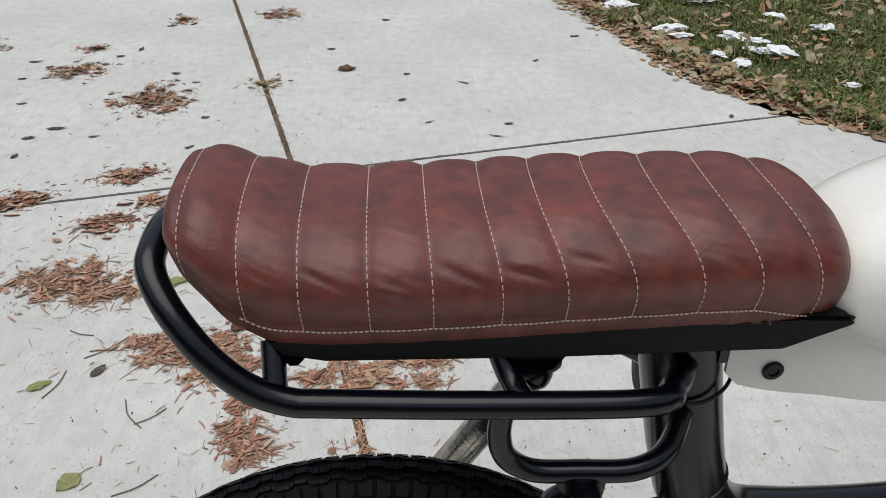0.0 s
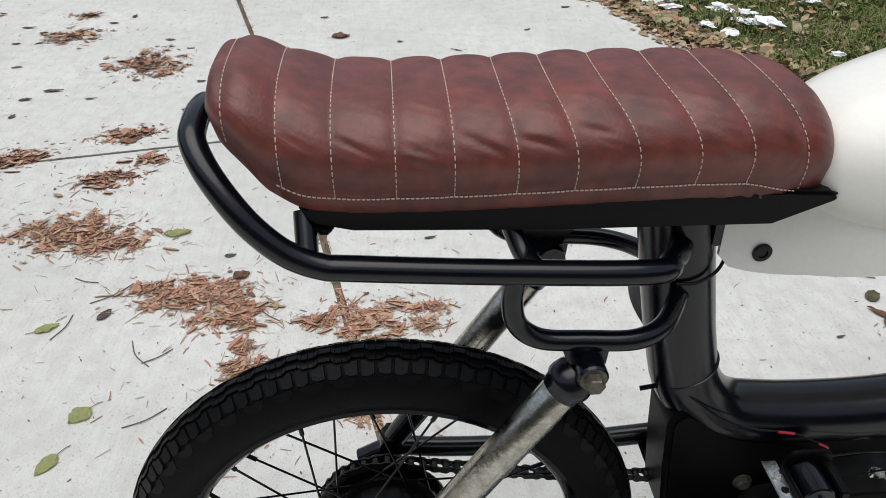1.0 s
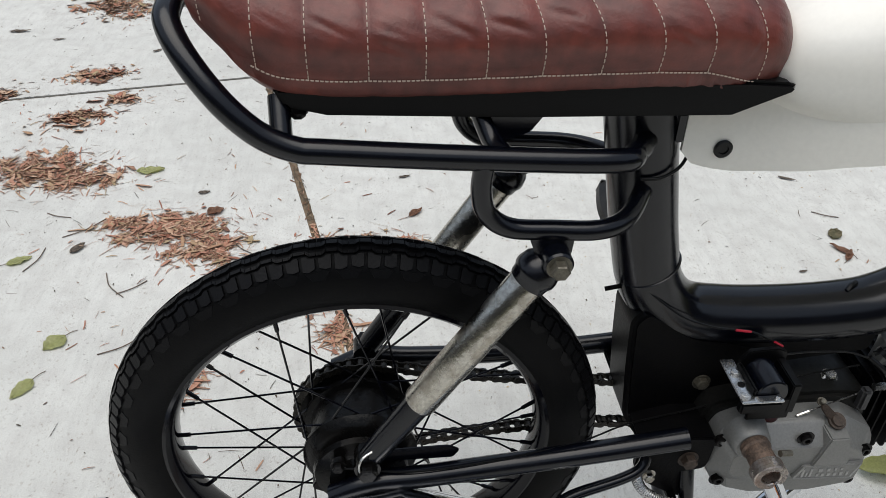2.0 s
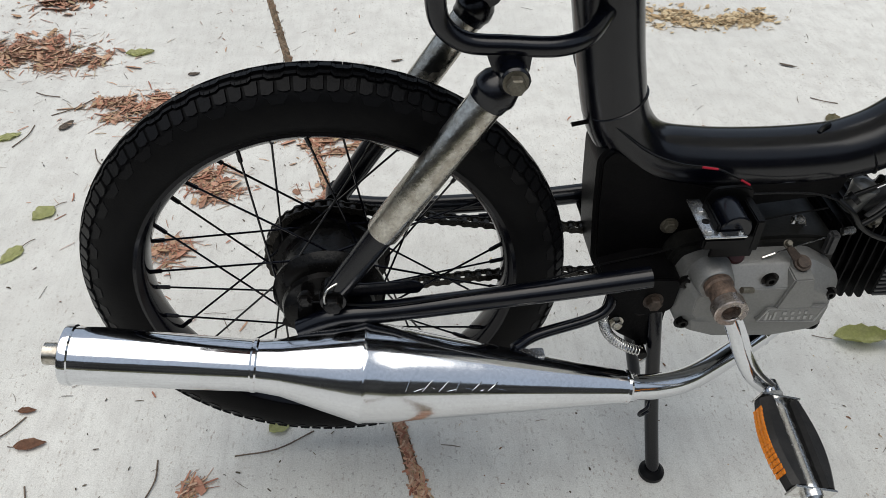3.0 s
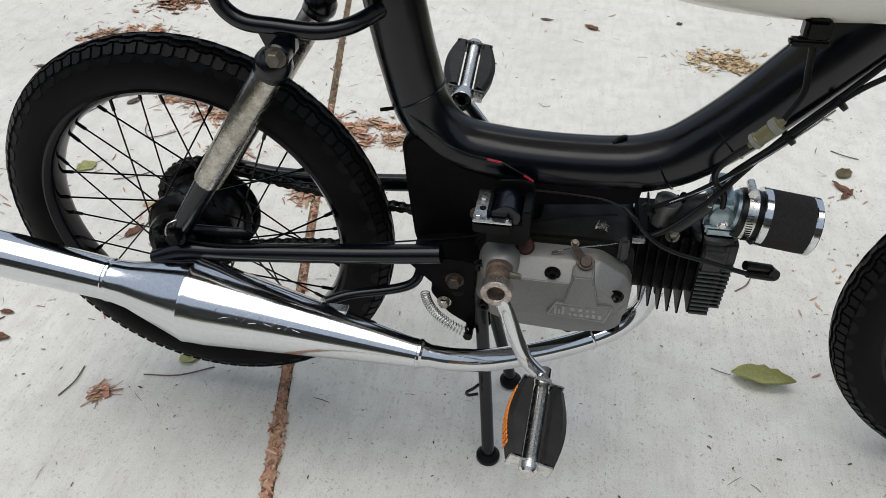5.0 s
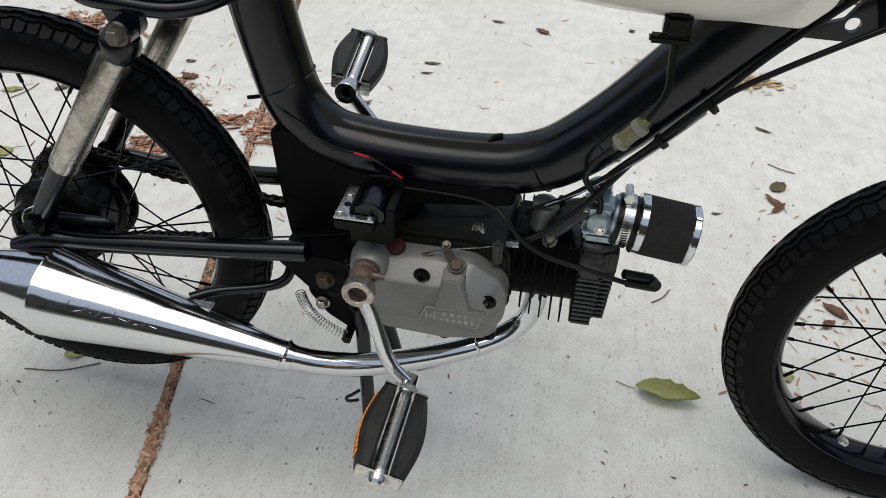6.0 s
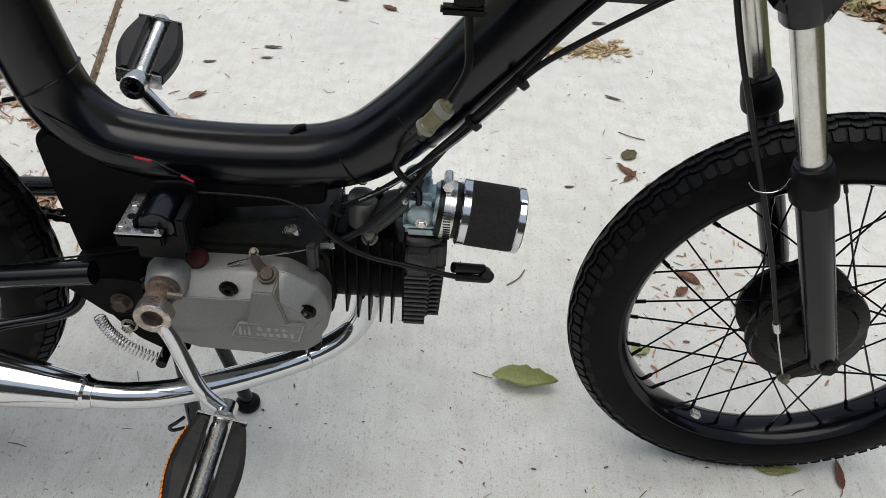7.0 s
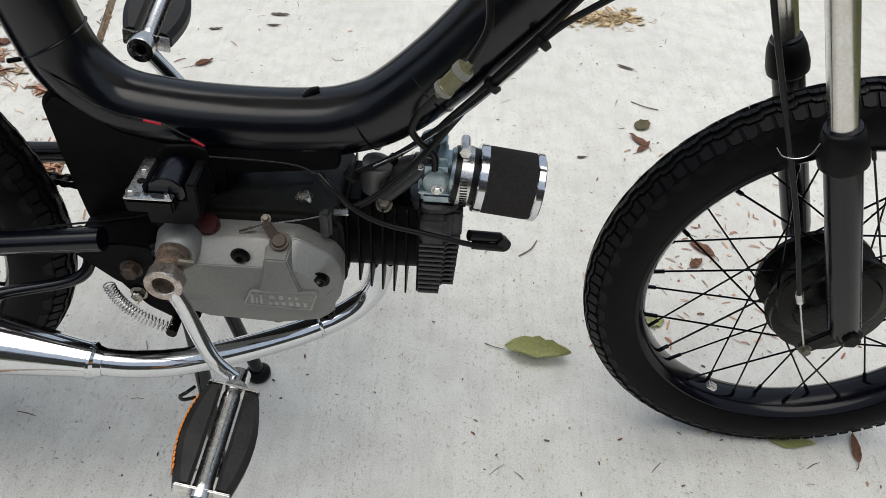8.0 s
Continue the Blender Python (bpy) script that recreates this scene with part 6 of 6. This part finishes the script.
bm = bmesh.new()
for k in range(130000):
    # thick beside the driveway, thinner far out
    if k < 60000:
        y = 1.45 + 3.8 * rng.random() ** 1.3
        x = edge_at(y) + 0.04 + 2.4 * rng.random() ** 1.2
    else:
        y = -5.0 + 14.0 * rng.random()
        x = 8.0 * rng.random() + (edge_at(y) + 0.06 if y > 1.3 else 2.78)
    clump = noise.noise((x * 5, y * 5, 0.4))
    if clump < -0.85 + 0.9 * math.exp(-(x - edge_at(y)) * 5):
        continue
    ln = 0.045 * rng.uniform(0.5, 1.4) * (1 + clump)
    a, b = rng.uniform(0, 6.3), rng.uniform(0.4, 1.5)
    dx, dy = math.cos(a), math.sin(a)
    w = rng.uniform(0.0014, 0.0034) * (1.0 if k < 60000 else 2.2)
    p0, p1, p2 = Vector((x, y, -0.02)), Vector((x + dx * ln * 0.35 * b, y + dy * ln * 0.35 * b, -0.02 + ln * 0.75)), Vector((x + dx * ln * b, y + dy * ln * b, -0.02 + ln * (1.15 - 0.5 * b)))
    sd = Vector((-dy, dx, 0)) * w
    v = [bm.verts.new(q) for q in (p0 - sd, p0 + sd, p1 + sd * 0.8, p1 - sd * 0.8, p2)]
    bm.faces.new(v[:4])
    bm.faces.new((v[3], v[2], v[4]))
tagged(part("grass", bm, M_GRASS, None, "", 0), "patchy green grass with dead leaves beside the driveway", "grass", kind="stuff")
bm = bmesh.new()
for i in range(5200):
    y = 1.45 + 3.4 * rng.random() ** 1.4
    near = rng.random() < 0.55
    x = edge_at(y) + (rng.gauss(0.085, 0.060) if near else 0.05 + 2.4 * rng.random())
    ln, w, a = 0.018 + 0.06 * rng.random() ** 1.6, rng.uniform(0.16, 0.42), rng.uniform(0, 6.3)
    z = rng.uniform(0.002, 0.012) if x < edge_at(y) + 0.04 else rng.uniform(0.0, 0.03)
    m = pose(x, y, z, rng.gauss(0, 22), rng.gauss(0, 22), math.degrees(a))
    if x < edge_at(y):
        m = pose(x, y, 0.004, rng.gauss(0, 6), rng.gauss(0, 6), math.degrees(a))
    out = [bm.verts.new(m @ Vector((ln * (t - 0.5), ln * w * math.sin(math.pi * t) * s, 0.15 * ln * (t - 0.5) ** 2 * 4 * abs(s)))) for t, s in ((0, 0), (0.25, 1), (0.55, 1), (0.8, 1), (1, 0), (0.8, -1), (0.55, -1), (0.25, -1))]
    mid = [bm.verts.new(m @ Vector((ln * (t - 0.5), 0, 0))) for t in (0.25, 0.55, 0.8)]
    bm.faces.new((out[0], out[1], mid[0]))
    bm.faces.new((out[1], out[2], mid[1], mid[0]))
    bm.faces.new((out[2], out[3], mid[2], mid[1]))
    bm.faces.new((out[3], out[4], mid[2]))
    bm.faces.new((out[0], mid[0], out[7]))
    bm.faces.new((out[7], mid[0], mid[1], out[6]))
    bm.faces.new((out[6], mid[1], mid[2], out[5]))
    bm.faces.new((out[5], mid[2], out[4]))
tagged(part("dead_leaves", bm, M_DEADLEAF, None, "", 0), "brown and olive dead leaves heaped along the lawn edge", "leaf litter", kind="stuff")
bm = bmesh.new()
for _ in range(1600):
    y = 1.45 + 2.9 * rng.random() ** 1.3
    sliver(bm, edge_at(y) + rng.gauss(0.035, 0.035), y, rng.uniform(0.0, 0.01), rng.uniform(0.012, 0.04), rng.uniform(0.002, 0.007), rng.uniform(0, 6.3), rng.uniform(0, 0.006))
tagged(part("edge_litter", bm, M_NEEDLES, None, "", 0), "reddish needles gathered along the driveway edge", "leaf litter", kind="stuff")
for x, y, r in ((1.282, 3.00, 0.07), (1.30, 2.90, 0.05), (1.145, 3.40, 0.09), (1.618, 3.52, 0.07), (1.53, 2.86, 0.07), (1.60, 2.80, 0.05), (1.622, 2.664, 0.07), (1.55, 2.68, 0.04), (1.372, 2.646, 0.04), (1.424, 2.522, 0.05), (1.986, 2.96, 0.06), (1.846, 3.174, 0.05), (2.368, 3.492, 0.08), (1.127, 3.60, 0.10), (1.75, 2.25, 0.03), (2.1, 2.45, 0.04)):
    r *= 0.95
    bm = bmesh.new()
    bmesh.ops.create_icosphere(bm, subdivisions=4, radius=1)
    turn = rng.uniform(0, 3.1)
    for v in bm.verts:
        g = 0.72 + 0.75 * noise.noise(v.co * 1.2 + Vector((x * 9, y * 9, 0))) + 0.30 * noise.noise(v.co * 2.6 + Vector((x, y, 3)))
        px, py = v.co.x * g * r * 1.35, v.co.y * g * r * 0.75
        z = max(v.co.z, -0.25) * r * 0.42 * (0.55 + 0.9 * abs(noise.noise(v.co * 2.2 + Vector((y, x, 1)))))
        v.co = Vector((px * math.cos(turn) - py * math.sin(turn), px * math.sin(turn) + py * math.cos(turn), z))
    ob = tagged(part("snow_patch", bm, M_SNOW, None, "", 60), "small patch of melting white snow on the grass", "snow", "snow patches")
    ob.location = (x, y, 0.014)

# the driveway with all that lies on it, set against the moped
TURN = pose(0.009, 0.001, 0)
for ob in list(scene.objects):
    if ob.parent is None and ob.type in {"MESH", "EMPTY"} and ob not in (moped, ground):
        ob.matrix_basis = TURN @ ob.matrix_basis
